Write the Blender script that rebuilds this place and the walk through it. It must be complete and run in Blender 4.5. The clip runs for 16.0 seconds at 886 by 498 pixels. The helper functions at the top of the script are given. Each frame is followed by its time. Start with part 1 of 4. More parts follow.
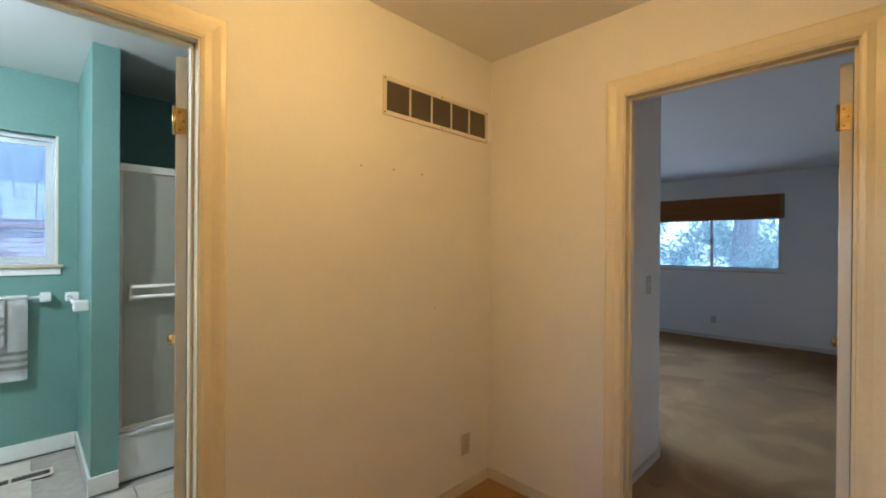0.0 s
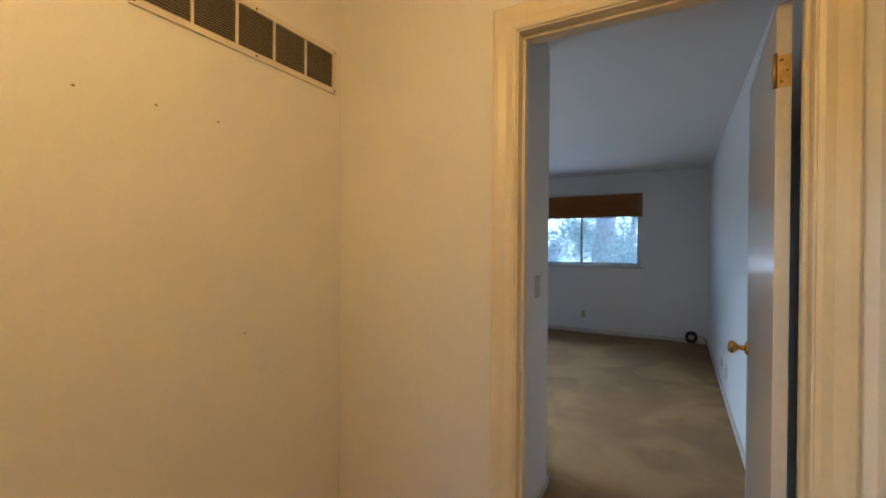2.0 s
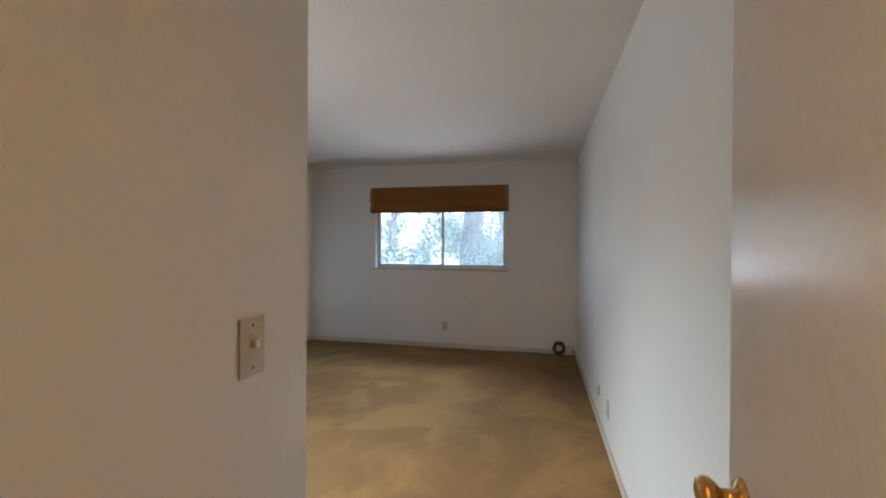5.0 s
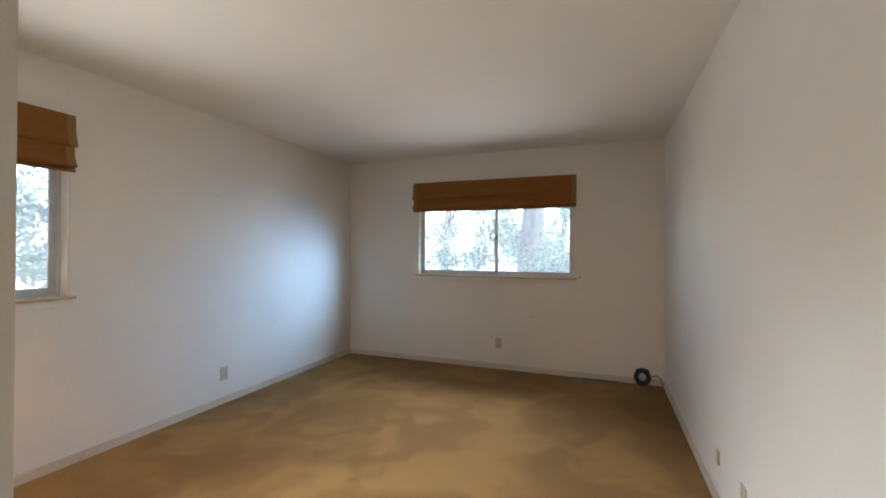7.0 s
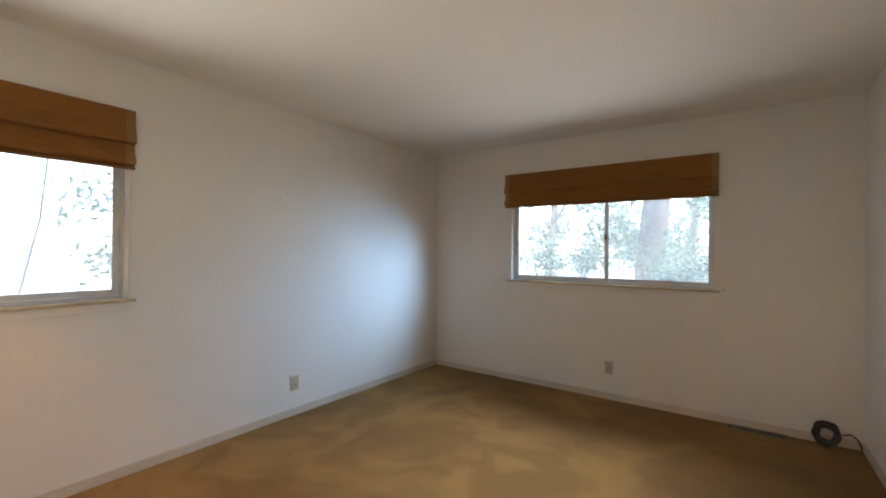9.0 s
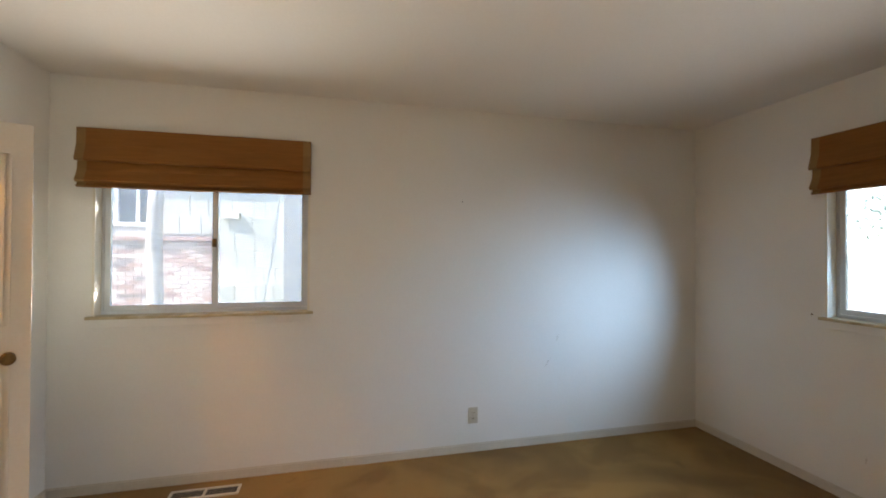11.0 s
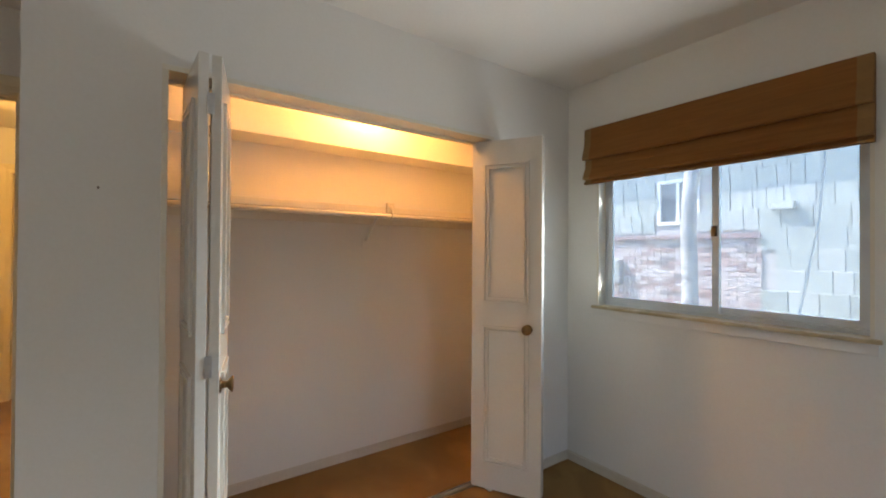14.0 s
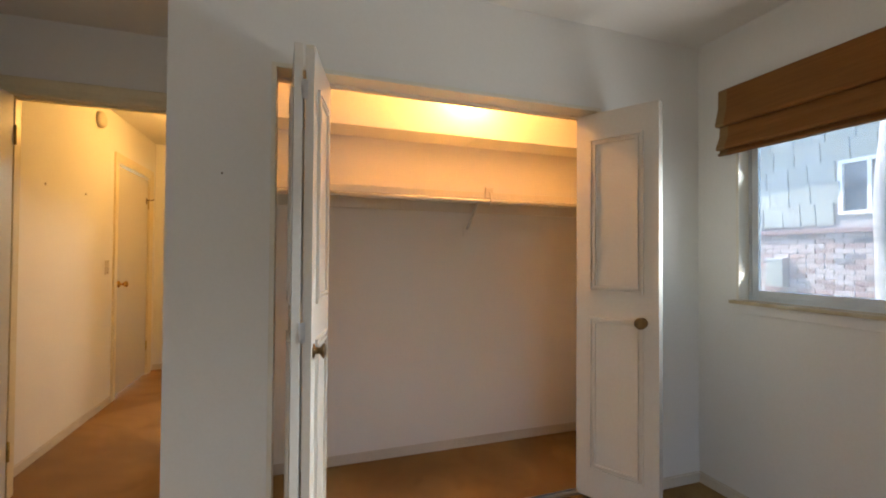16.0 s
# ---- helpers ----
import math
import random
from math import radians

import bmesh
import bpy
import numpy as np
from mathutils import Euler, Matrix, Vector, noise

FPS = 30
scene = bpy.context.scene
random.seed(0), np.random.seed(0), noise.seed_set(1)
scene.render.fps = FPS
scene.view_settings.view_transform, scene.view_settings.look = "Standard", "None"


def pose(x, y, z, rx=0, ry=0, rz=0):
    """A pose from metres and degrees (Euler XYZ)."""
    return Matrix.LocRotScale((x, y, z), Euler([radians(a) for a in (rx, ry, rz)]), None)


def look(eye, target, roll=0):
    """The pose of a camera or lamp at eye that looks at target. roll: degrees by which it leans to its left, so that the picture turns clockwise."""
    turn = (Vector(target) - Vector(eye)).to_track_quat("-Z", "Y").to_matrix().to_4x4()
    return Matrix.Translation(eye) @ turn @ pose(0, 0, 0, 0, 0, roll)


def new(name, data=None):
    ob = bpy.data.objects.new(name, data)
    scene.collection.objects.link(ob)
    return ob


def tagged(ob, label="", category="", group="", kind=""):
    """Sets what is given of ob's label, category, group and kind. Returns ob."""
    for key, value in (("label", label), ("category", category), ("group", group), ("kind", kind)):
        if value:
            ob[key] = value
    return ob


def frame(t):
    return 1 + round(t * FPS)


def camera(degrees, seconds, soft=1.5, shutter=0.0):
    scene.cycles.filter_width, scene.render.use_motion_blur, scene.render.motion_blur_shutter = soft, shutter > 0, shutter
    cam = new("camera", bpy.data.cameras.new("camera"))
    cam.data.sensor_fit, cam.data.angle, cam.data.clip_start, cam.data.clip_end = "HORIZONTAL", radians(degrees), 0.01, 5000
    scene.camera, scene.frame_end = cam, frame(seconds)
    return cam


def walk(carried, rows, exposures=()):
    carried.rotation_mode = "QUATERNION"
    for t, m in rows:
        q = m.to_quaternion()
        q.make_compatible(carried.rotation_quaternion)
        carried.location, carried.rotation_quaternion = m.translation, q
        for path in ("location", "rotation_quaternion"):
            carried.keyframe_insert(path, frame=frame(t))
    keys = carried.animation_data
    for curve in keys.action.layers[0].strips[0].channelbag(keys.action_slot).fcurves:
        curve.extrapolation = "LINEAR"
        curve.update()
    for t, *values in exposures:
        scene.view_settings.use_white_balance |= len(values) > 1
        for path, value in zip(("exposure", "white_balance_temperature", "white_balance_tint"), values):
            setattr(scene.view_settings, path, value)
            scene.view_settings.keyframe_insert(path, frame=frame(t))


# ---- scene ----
cam = camera(93.3, 16.0, soft=1.9)
PATH = [
    (0, (0.289, 0.079, 1.348), (1.702, 1.494, 1.342), 0.4),
    (0.5, (0.448, 0.165, 1.335), (1.936, 1.503, 1.326), 0.4),
    (1, (0.629, 0.22, 1.332), (2.187, 1.474, 1.32), 0.4),
    (1.5, (0.759, 0.289, 1.328), (2.405, 1.424, 1.318), 0.4),
    (2, (0.892, 0.378, 1.331), (2.636, 1.357, 1.317), 0.4),
    (2.5, (1.056, 0.441, 1.328), (2.892, 1.235, 1.317), 0.5),
    (3, (1.307, 0.476, 1.326), (3.209, 1.093, 1.315), 0.5),
    (3.5, (1.523, 0.473, 1.328), (3.465, 0.951, 1.317), 0.4),
    (3.7, (1.629, 0.479, 1.328), (3.581, 0.913, 1.318), 0.4),
    (5.8, (2.68, 0.442, 1.323), (4.62, 0.931, 1.32), 0.3),
    (6, (2.775, 0.457, 1.321), (4.703, 0.988, 1.319), 0.1),
    (6.5, (2.942, 0.545, 1.305), (4.848, 1.151, 1.319), 0.3),
    (7, (3.078, 0.567, 1.32), (4.946, 1.283, 1.329), 0.3),
    (7.5, (3.193, 0.585, 1.29), (5.012, 1.416, 1.313), 0.3),
    (8, (3.334, 0.578, 1.312), (5.095, 1.526, 1.326), 0.2),
    (8.2, (3.389, 0.609, 1.296), (5.132, 1.59, 1.312), 0.3),
    (10.3, (4.485, 0.707, 1.394), (5.557, 2.396, 1.408), 0.3),
    (10.5, (4.607, 0.704, 1.381), (5.523, 2.481, 1.403), 0.3),
    (11, (4.849, 0.748, 1.416), (5.323, 2.691, 1.434), 0.3),
    (11.5, (4.959, 0.899, 1.414), (4.934, 2.899, 1.436), 0.3),
    (12, (4.994, 1.035, 1.419), (4.473, 2.966, 1.439), 0.3),
    (12.5, (5.045, 1.139, 1.397), (4.103, 2.903, 1.423), 0.4),
    (13, (5.09, 1.225, 1.388), (3.833, 2.781, 1.405), 0.3),
    (13.5, (5.071, 1.285, 1.363), (3.592, 2.63, 1.377), 0.4),
    (14, (4.997, 1.322, 1.355), (3.369, 2.483, 1.37), 0.4),
    (14.5, (4.924, 1.338, 1.35), (3.205, 2.36, 1.376), 0.5),
    (15, (4.957, 1.44, 1.338), (3.16, 2.318, 1.362), 0.4),
    (15.5, (4.981, 1.486, 1.301), (3.132, 2.246, 1.331), 0.4),
    (16, (4.997, 1.489, 1.25), (3.102, 2.127, 1.282), 0.4),
]
EXPOSURES = [(0.0, 3.05, 4500, 10), (1.5, 3.08, 4650, 10), (3.7, 3.15, 4600, 10), (5.8, 3.9, 6250, 16), (8.2, 3.87, 6350, 16), (11.0, 3.78, 6900, 16), (12.0, 3.65, 6600, 14), (13.5, 3.43, 6050, 13), (16.0, 3.35, 6150, 14)]
walk(cam, [(t, look(eye, target, roll)) for t, eye, target, roll in PATH], EXPOSURES)

# ---- world, sun, lamps ----
world = bpy.data.worlds.new("sky")
scene.world = world
world.use_nodes = True
sky = world.node_tree.nodes.new("ShaderNodeTexSky")
sky.sky_type, sky.sun_disc = "NISHITA", False
sky.sun_elevation, sky.sun_rotation = radians(51), radians(250)
background = world.node_tree.nodes["Background"]
background.inputs[1].default_value = 0.15
world.node_tree.links.new(sky.outputs[0], background.inputs[0])


def lamp(name, kind, m, energy, colour, **more):
    data = bpy.data.lights.new(name, kind)
    data.energy, data.color = energy, colour
    for key, value in more.items():
        if key == "angle":
            data.angle = value
        elif key == "radius":
            data.shadow_soft_size = value
    ob = new(name, data)
    ob.matrix_world = m
    return ob


lamp("sun", "SUN", look((-5.0, -2.5, 6.6), (0, 0, 0)), 2.2, (1.0, 0.95, 0.87), angle=radians(0.5))
lamp("hall_bulb", "POINT", pose(0.95, 0.75, 2.25), 2.6, (1.0, 0.505, 0.10), radius=0.09)
lamp("closet_bulb", "POINT", pose(2.775, 2.42, 2.27), 2.8, (1.0, 0.45, 0.11), radius=0.035)
# unseen fill light added to brighten the bathroom
lamp("bath_fill", "POINT", pose(-0.6, 2.5, 2.25), 10.0, (1.0, 0.86, 0.68), radius=0.08)


def window_fill(name, m, width, height, energy, spread, colour=(0.86, 0.94, 1.0)):
    """An added area lamp in a window opening, standing in for light from outside."""
    data = bpy.data.lights.new(name, "AREA")
    data.shape, data.size, data.size_y = "RECTANGLE", width, height
    data.energy, data.color, data.spread = energy, colour, radians(spread)
    ob = new(name, data)
    ob.matrix_world = m
    return ob


# lamps added for clear low south-east sky, daylight from above, sunlit ground bounce
# three bluish lamps turned sideways to light a patch of the north wall
for y in (1.55, 2.05, 2.48):
    window_fill("sky_fill_east", look((7.725, y, 1.40), (7.725 - 0.64, y + 0.77, 1.40 - 0.32)), 0.10, 0.62, 0.155, 66, (0.38, 0.66, 1.0))
window_fill("sky_fill_east", pose(7.735, 1.755, 1.73, 0, 0, 90) @ pose(0, 0, 0, 52), 1.70, 0.10, 0.66, 64)
window_fill("sky_fill_north", pose(4.03, 3.65, 1.73, 0, 0, 180) @ pose(0, 0, 0, 54), 1.14, 0.11, 1.3, 62, (0.86, 0.97, 0.94))
window_fill("ground_fill_east", look((7.735, 1.755, 1.12), (5.5, 1.755, 2.44)), 1.70, 0.10, 0.27, 90, (0.97, 0.96, 0.94))
window_fill("ground_fill_north", look((4.03, 3.65, 1.12), (4.03, 1.5, 2.44)), 1.14, 0.10, 0.52, 100, (0.95, 0.98, 0.92))

# ---- plan ----
CEIL = 2.44
HALL_E, HALL_N, HALL_S, HALL_W = 2.23, 1.63, -0.03, -0.30
BED_W, BED_E, BED_S, BED_N = 3.215, 7.70, 0.0, 3.615
STUB = 1.008
TH = 0.11


# ---- materials ----
def material(name):
    m = bpy.data.materials.new(name)
    m.use_nodes = True
    return m, m.node_tree.nodes, m.node_tree.links, m.node_tree.nodes["Principled BSDF"]


def textured(name, base, dark, scale, rough=0.6, metal=0.0, grain=200.0, bump=0.1, distance=0.002, spread=(0.35, 0.7), vary=0.0, detail=4.0, stretch=(1, 1, 1)):
    """Base colour mixed towards a second colour by broad noise, with a fine grain in colour and relief."""
    m, nodes, links, bsdf = material(name)
    co = nodes.new("ShaderNodeTexCoord")
    mapping = nodes.new("ShaderNodeMapping")
    mapping.inputs["Scale"].default_value = stretch
    links.new(co.outputs["Object"], mapping.inputs[0])
    wide = nodes.new("ShaderNodeTexNoise")
    wide.inputs["Scale"].default_value, wide.inputs["Detail"].default_value = scale, detail
    links.new(mapping.outputs[0], wide.inputs["Vector"])
    ramp = nodes.new("ShaderNodeMapRange")
    ramp.inputs[1].default_value, ramp.inputs[2].default_value = spread
    links.new(wide.outputs[0], ramp.inputs[0])
    fine = nodes.new("ShaderNodeTexNoise")
    fine.inputs["Scale"].default_value, fine.inputs["Detail"].default_value = grain, 3.0
    links.new(mapping.outputs[0], fine.inputs["Vector"])
    mix = nodes.new("ShaderNodeMixRGB")
    mix.inputs[1].default_value, mix.inputs[2].default_value = (*base, 1), (*dark, 1)
    links.new(ramp.outputs[0], mix.inputs[0])
    grainy = nodes.new("ShaderNodeMixRGB")
    grainy.blend_type = "OVERLAY"
    grainy.inputs[0].default_value = 0.12
    links.new(mix.outputs[0], grainy.inputs[1])
    links.new(fine.outputs[0], grainy.inputs[2])
    out = grainy.outputs[0]
    if vary:
        info = nodes.new("ShaderNodeObjectInfo")
        hue = nodes.new("ShaderNodeHueSaturation")
        shift = nodes.new("ShaderNodeMapRange")
        shift.inputs[3].default_value, shift.inputs[4].default_value = 1 - vary, 1 + vary
        links.new(info.outputs["Random"], shift.inputs[0])
        links.new(shift.outputs[0], hue.inputs["Value"])
        links.new(out, hue.inputs["Color"])
        out = hue.outputs[0]
    links.new(out, bsdf.inputs["Base Color"])
    lift = nodes.new("ShaderNodeBump")
    lift.inputs["Strength"].default_value, lift.inputs["Distance"].default_value = bump, distance
    links.new(fine.outputs[0], lift.inputs["Height"])
    links.new(lift.outputs[0], bsdf.inputs["Normal"])
    rr = nodes.new("ShaderNodeMapRange")
    rr.inputs[3].default_value, rr.inputs[4].default_value = max(0.03, rough - 0.07), min(1.0, rough + 0.07)
    links.new(wide.outputs[0], rr.inputs[0])
    links.new(rr.outputs[0], bsdf.inputs["Roughness"])
    bsdf.inputs["Metallic"].default_value = metal
    return m


def carpet_material():
    m, nodes, links, bsdf = material("carpet")
    co = nodes.new("ShaderNodeTexCoord")

    def tex(scale, detail, distort=0.0):
        n = nodes.new("ShaderNodeTexNoise")
        n.inputs["Scale"].default_value, n.inputs["Detail"].default_value, n.inputs["Distortion"].default_value = scale, detail, distort
        links.new(co.outputs["Object"], n.inputs["Vector"])
        return n

    def span(node, lo, hi):
        r = nodes.new("ShaderNodeMapRange")
        r.inputs[1].default_value, r.inputs[2].default_value = lo, hi
        links.new(node.outputs[0], r.inputs[0])
        return r

    def blend(fac, a, b, mode="MIX"):
        n = nodes.new("ShaderNodeMixRGB")
        n.blend_type = mode
        for i, v in ((1, a), (2, b)):
            if isinstance(v, tuple):
                n.inputs[i].default_value = (*v, 1)
            else:
                links.new(v.outputs[0], n.inputs[i])
        if isinstance(fac, float):
            n.inputs[0].default_value = fac
        else:
            links.new(fac.outputs[0], n.inputs[0])
        return n

    pile, wear, spots, tuft = tex(1.9, 7, 1.1), tex(0.8, 5, 0.5), tex(5.0, 6), tex(260, 3)
    c = blend(span(pile, 0.41, 0.58), (0.330, 0.185, 0.050), (0.240, 0.129, 0.033))
    c = blend(span(wear, 0.50, 0.68), c, (0.195, 0.106, 0.029))
    c = blend(span(spots, 0.64, 0.80), c, (0.170, 0.092, 0.027))
    c = blend(0.35, c, tuft, "OVERLAY")
    links.new(c.outputs[0], bsdf.inputs["Base Color"])
    bsdf.inputs["Roughness"].default_value = 0.95
    bsdf.inputs["Sheen Weight"].default_value = 0.03
    lift = nodes.new("ShaderNodeBump")
    lift.inputs["Strength"].default_value, lift.inputs["Distance"].default_value = 0.7, 0.006
    links.new(tuft.outputs[0], lift.inputs["Height"])
    links.new(lift.outputs[0], bsdf.inputs["Normal"])
    return m


def glass_material(name, rough=0.0, tint=(1, 1, 1)):
    m, nodes, links, bsdf = material(name)
    bsdf.inputs["Base Color"].default_value = (*tint, 1)
    bsdf.inputs["Roughness"].default_value = rough
    bsdf.inputs["Transmission Weight"].default_value = 1.0
    bsdf.inputs["IOR"].default_value = 1.05 if rough == 0 else 1.3
    return m


WALL = textured("wall_paint", (0.80, 0.775, 0.725), (0.77, 0.745, 0.69), 1.3, 0.62, grain=90, bump=0.10, distance=0.002)
CEILING = textured("ceiling_paint", (0.80, 0.77, 0.72), (0.775, 0.745, 0.69), 0.8, 0.8, grain=70, bump=0.25, distance=0.003)
TRIM = textured("trim_paint", (0.78, 0.73, 0.62), (0.73, 0.67, 0.55), 3.0, 0.35, grain=60, bump=0.05)
HALL_TRIM = textured("golden_cream_trim", (0.76, 0.675, 0.465), (0.69, 0.60, 0.39), 3.0, 0.33, grain=60, bump=0.05)
DOOR = textured("door_paint", (0.72, 0.68, 0.61), (0.69, 0.65, 0.575), 1.0, 0.25, grain=70, bump=0.02)
BASE = textured("baseboard_paint", (0.66, 0.60, 0.50), (0.55, 0.48, 0.38), 2.0, 0.45, grain=60, bump=0.05)
CARPET = carpet_material()
BRASS = textured("brass", (0.72, 0.45, 0.13), (0.55, 0.33, 0.09), 30, 0.22, 1.0, bump=0.02)
HINGE = textured("hinge_brass", (0.55, 0.40, 0.13), (0.40, 0.28, 0.09), 40, 0.38, 1.0, bump=0.04)
AGED = textured("aged_brass", (0.22, 0.14, 0.06), (0.10, 0.06, 0.03), 40, 0.35, 1.0, bump=0.05)
STEEL = textured("steel", (0.62, 0.62, 0.60), (0.5, 0.5, 0.5), 30, 0.3, 1.0, bump=0.02)
ALU = textured("window_aluminium", (0.66, 0.69, 0.71), (0.58, 0.61, 0.63), 8, 0.4, 0.3, bump=0.03)
PLATE = textured("plate_plastic", (0.55, 0.49, 0.38), (0.50, 0.44, 0.34), 20, 0.4, bump=0.02)
DARK = textured("dark_slot", (0.02, 0.018, 0.015), (0.035, 0.03, 0.025), 30, 0.7, bump=0.02)
VENT = textured("vent_enamel", (0.74, 0.68, 0.56), (0.68, 0.61, 0.49), 15, 0.4, bump=0.02)
SLAT = textured("vent_slat", (0.22, 0.18, 0.13), (0.17, 0.14, 0.10), 15, 0.5, bump=0.02)
BLIND = textured("woven_blind", (0.265, 0.102, 0.014), (0.225, 0.084, 0.011), 6, 0.8, grain=90, bump=0.4, distance=0.003, stretch=(1, 1, 14))
EDGE = textured("blind_binding", (0.30, 0.165, 0.055), (0.25, 0.135, 0.045), 10, 0.8, grain=200, bump=0.2)
RAW = textured("raw_sill", (0.62, 0.53, 0.36), (0.42, 0.32, 0.17), 9, 0.5, grain=90, bump=0.1)
RUBBER = textured("black_cable", (0.015, 0.015, 0.016), (0.03, 0.03, 0.03), 20, 0.45, bump=0.03)
TEAL = textured("teal_paint", (0.185, 0.305, 0.262), (0.16, 0.27, 0.23), 2.0, 0.4, grain=80, bump=0.08)
CERAMIC = textured("white_ceramic", (0.82, 0.80, 0.76), (0.78, 0.76, 0.71), 8, 0.12, bump=0.01)
TILE = textured("floor_tile", (0.62, 0.55, 0.45), (0.55, 0.48, 0.38), 12, 0.3, grain=60, bump=0.03, vary=0.06)
GROUT = textured("grout", (0.42, 0.38, 0.32), (0.36, 0.32, 0.27), 20, 0.9)
TOWEL = textured("towel", (0.80, 0.77, 0.74), (0.74, 0.71, 0.68), 20, 0.95, grain=300, bump=0.6, distance=0.004)
STRIPE = textured("towel_stripe", (0.42, 0.42, 0.33), (0.36, 0.36, 0.28), 30, 0.95, grain=300, bump=0.5)
FROST = glass_material("frosted_glass", 0.5, (0.62, 0.58, 0.46))
FROST.node_tree.nodes["Principled BSDF"].inputs["Transmission Weight"].default_value = 0.35


def veiled_glass():
    """Pane darkened to dim the outdoors, translucent veil for daylight glare, and faint gloss."""
    m, nodes, links, bsdf = material("veiled_glass")
    clear, veil, gloss = nodes.new("ShaderNodeBsdfTransparent"), nodes.new("ShaderNodeBsdfTranslucent"), nodes.new("ShaderNodeBsdfGlossy")
    clear.inputs[0].default_value = (0.66, 0.68, 0.69, 1)
    veil.inputs[0].default_value, gloss.inputs["Roughness"].default_value = (0.98, 0.98, 0.98, 1), 0.02
    veil_mix, sheen, fresnel = nodes.new("ShaderNodeMixShader"), nodes.new("ShaderNodeMixShader"), nodes.new("ShaderNodeFresnel")
    speck, span = nodes.new("ShaderNodeTexNoise"), nodes.new("ShaderNodeMapRange")
    speck.inputs["Scale"].default_value = 3.0
    span.inputs[3].default_value, span.inputs[4].default_value = 0.11, 0.16
    links.new(speck.outputs[0], span.inputs[0])
    links.new(span.outputs[0], veil_mix.inputs[0])
    links.new(clear.outputs[0], veil_mix.inputs[1])
    links.new(veil.outputs[0], veil_mix.inputs[2])
    fresnel.inputs[0].default_value = 1.3
    links.new(fresnel.outputs[0], sheen.inputs[0])
    links.new(veil_mix.outputs[0], sheen.inputs[1])
    links.new(gloss.outputs[0], sheen.inputs[2])
    links.new(sheen.outputs[0], nodes["Material Output"].inputs[0])
    return m


GLASS = veiled_glass()
def mottled(name, tones, rough, grain):
    """Weathered pieces: each takes one of the tones by chance, with grain and relief."""
    m = textured(name, tones[0][1], tones[0][1], 4.0, rough, grain=grain, bump=0.4)
    nodes, links = m.node_tree.nodes, m.node_tree.links
    info, geo = nodes.new("ShaderNodeObjectInfo"), nodes.new("ShaderNodeNewGeometry")
    add, ramp, mix = nodes.new("ShaderNodeMath"), nodes.new("ShaderNodeValToRGB"), nodes.new("ShaderNodeMixRGB")
    wrap = nodes.new("ShaderNodeMath")
    wrap.operation = "FRACT"
    links.new(info.outputs["Random"], add.inputs[0])
    links.new(geo.outputs["Random Per Island"], add.inputs[1])
    links.new(add.outputs[0], wrap.inputs[0])
    links.new(wrap.outputs[0], ramp.inputs[0])
    ramp.color_ramp.interpolation = "CONSTANT"
    ramp.color_ramp.elements[0].color = (*tones[0][1], 1)
    ramp.color_ramp.elements[1].position, ramp.color_ramp.elements[1].color = tones[1][0], (*tones[1][1], 1)
    for place, colour in tones[2:]:
        ramp.color_ramp.elements.new(place).color = (*colour, 1)
    speck = nodes.new("ShaderNodeTexNoise")
    speck.inputs["Scale"].default_value, speck.inputs["Detail"].default_value = 18.0, 5.0
    mix.blend_type = "OVERLAY"
    mix.inputs[0].default_value = 0.45
    links.new(ramp.outputs[0], mix.inputs[1])
    links.new(speck.outputs[0], mix.inputs[2])
    links.new(mix.outputs[0], nodes["Principled BSDF"].inputs["Base Color"])
    return m


BRICK = mottled("brick", [(0, (0.42, 0.355, 0.33)), (0.36, (0.385, 0.305, 0.275)), (0.66, (0.33, 0.215, 0.18)), (0.82, (0.24, 0.145, 0.125)), (0.92, (0.16, 0.13, 0.125))], 0.9, 80)
MORTAR = textured("mortar", (0.42, 0.38, 0.35), (0.34, 0.31, 0.28), 6, 0.95)
SHINGLE = mottled("painted_shingle", [(0, (0.37, 0.385, 0.335)), (0.3, (0.34, 0.355, 0.31)), (0.6, (0.395, 0.40, 0.36)), (0.85, (0.31, 0.325, 0.285))], 0.85, 60)
BARK = textured("pale_bark", (0.42, 0.40, 0.37), (0.24, 0.22, 0.20), 6.0, 0.95, grain=40, bump=0.9, distance=0.02)
DARKBARK = textured("dark_bark", (0.13, 0.11, 0.10), (0.08, 0.07, 0.06), 6.0, 0.95, grain=40, bump=0.9, distance=0.02)
LEAF = textured("leaf", (0.10, 0.14, 0.095), (0.08, 0.115, 0.08), 0.9, 0.55, grain=30, bump=0.1)
links, nodes = LEAF.node_tree.links, LEAF.node_tree.nodes
thin, both, out = nodes.new("ShaderNodeBsdfTranslucent"), nodes.new("ShaderNodeMixShader"), nodes["Material Output"]
thin.inputs[0].default_value = (0.26, 0.34, 0.25, 1)
both.inputs[0].default_value = 0.5
links.new(nodes["Principled BSDF"].outputs[0], both.inputs[1])
links.new(thin.outputs[0], both.inputs[2])
links.new(both.outputs[0], out.inputs[0])
# ground made paler than grass to bounce daylight up into the rooms
LAWN = textured("bounce_lawn", (0.36, 0.34, 0.25), (0.30, 0.29, 0.19), 0.5, 0.95, grain=30, bump=0.6, distance=0.02)
ROOFING = textured("roofing", (0.16, 0.14, 0.13), (0.11, 0.10, 0.09), 3, 0.9, grain=60, bump=0.3)


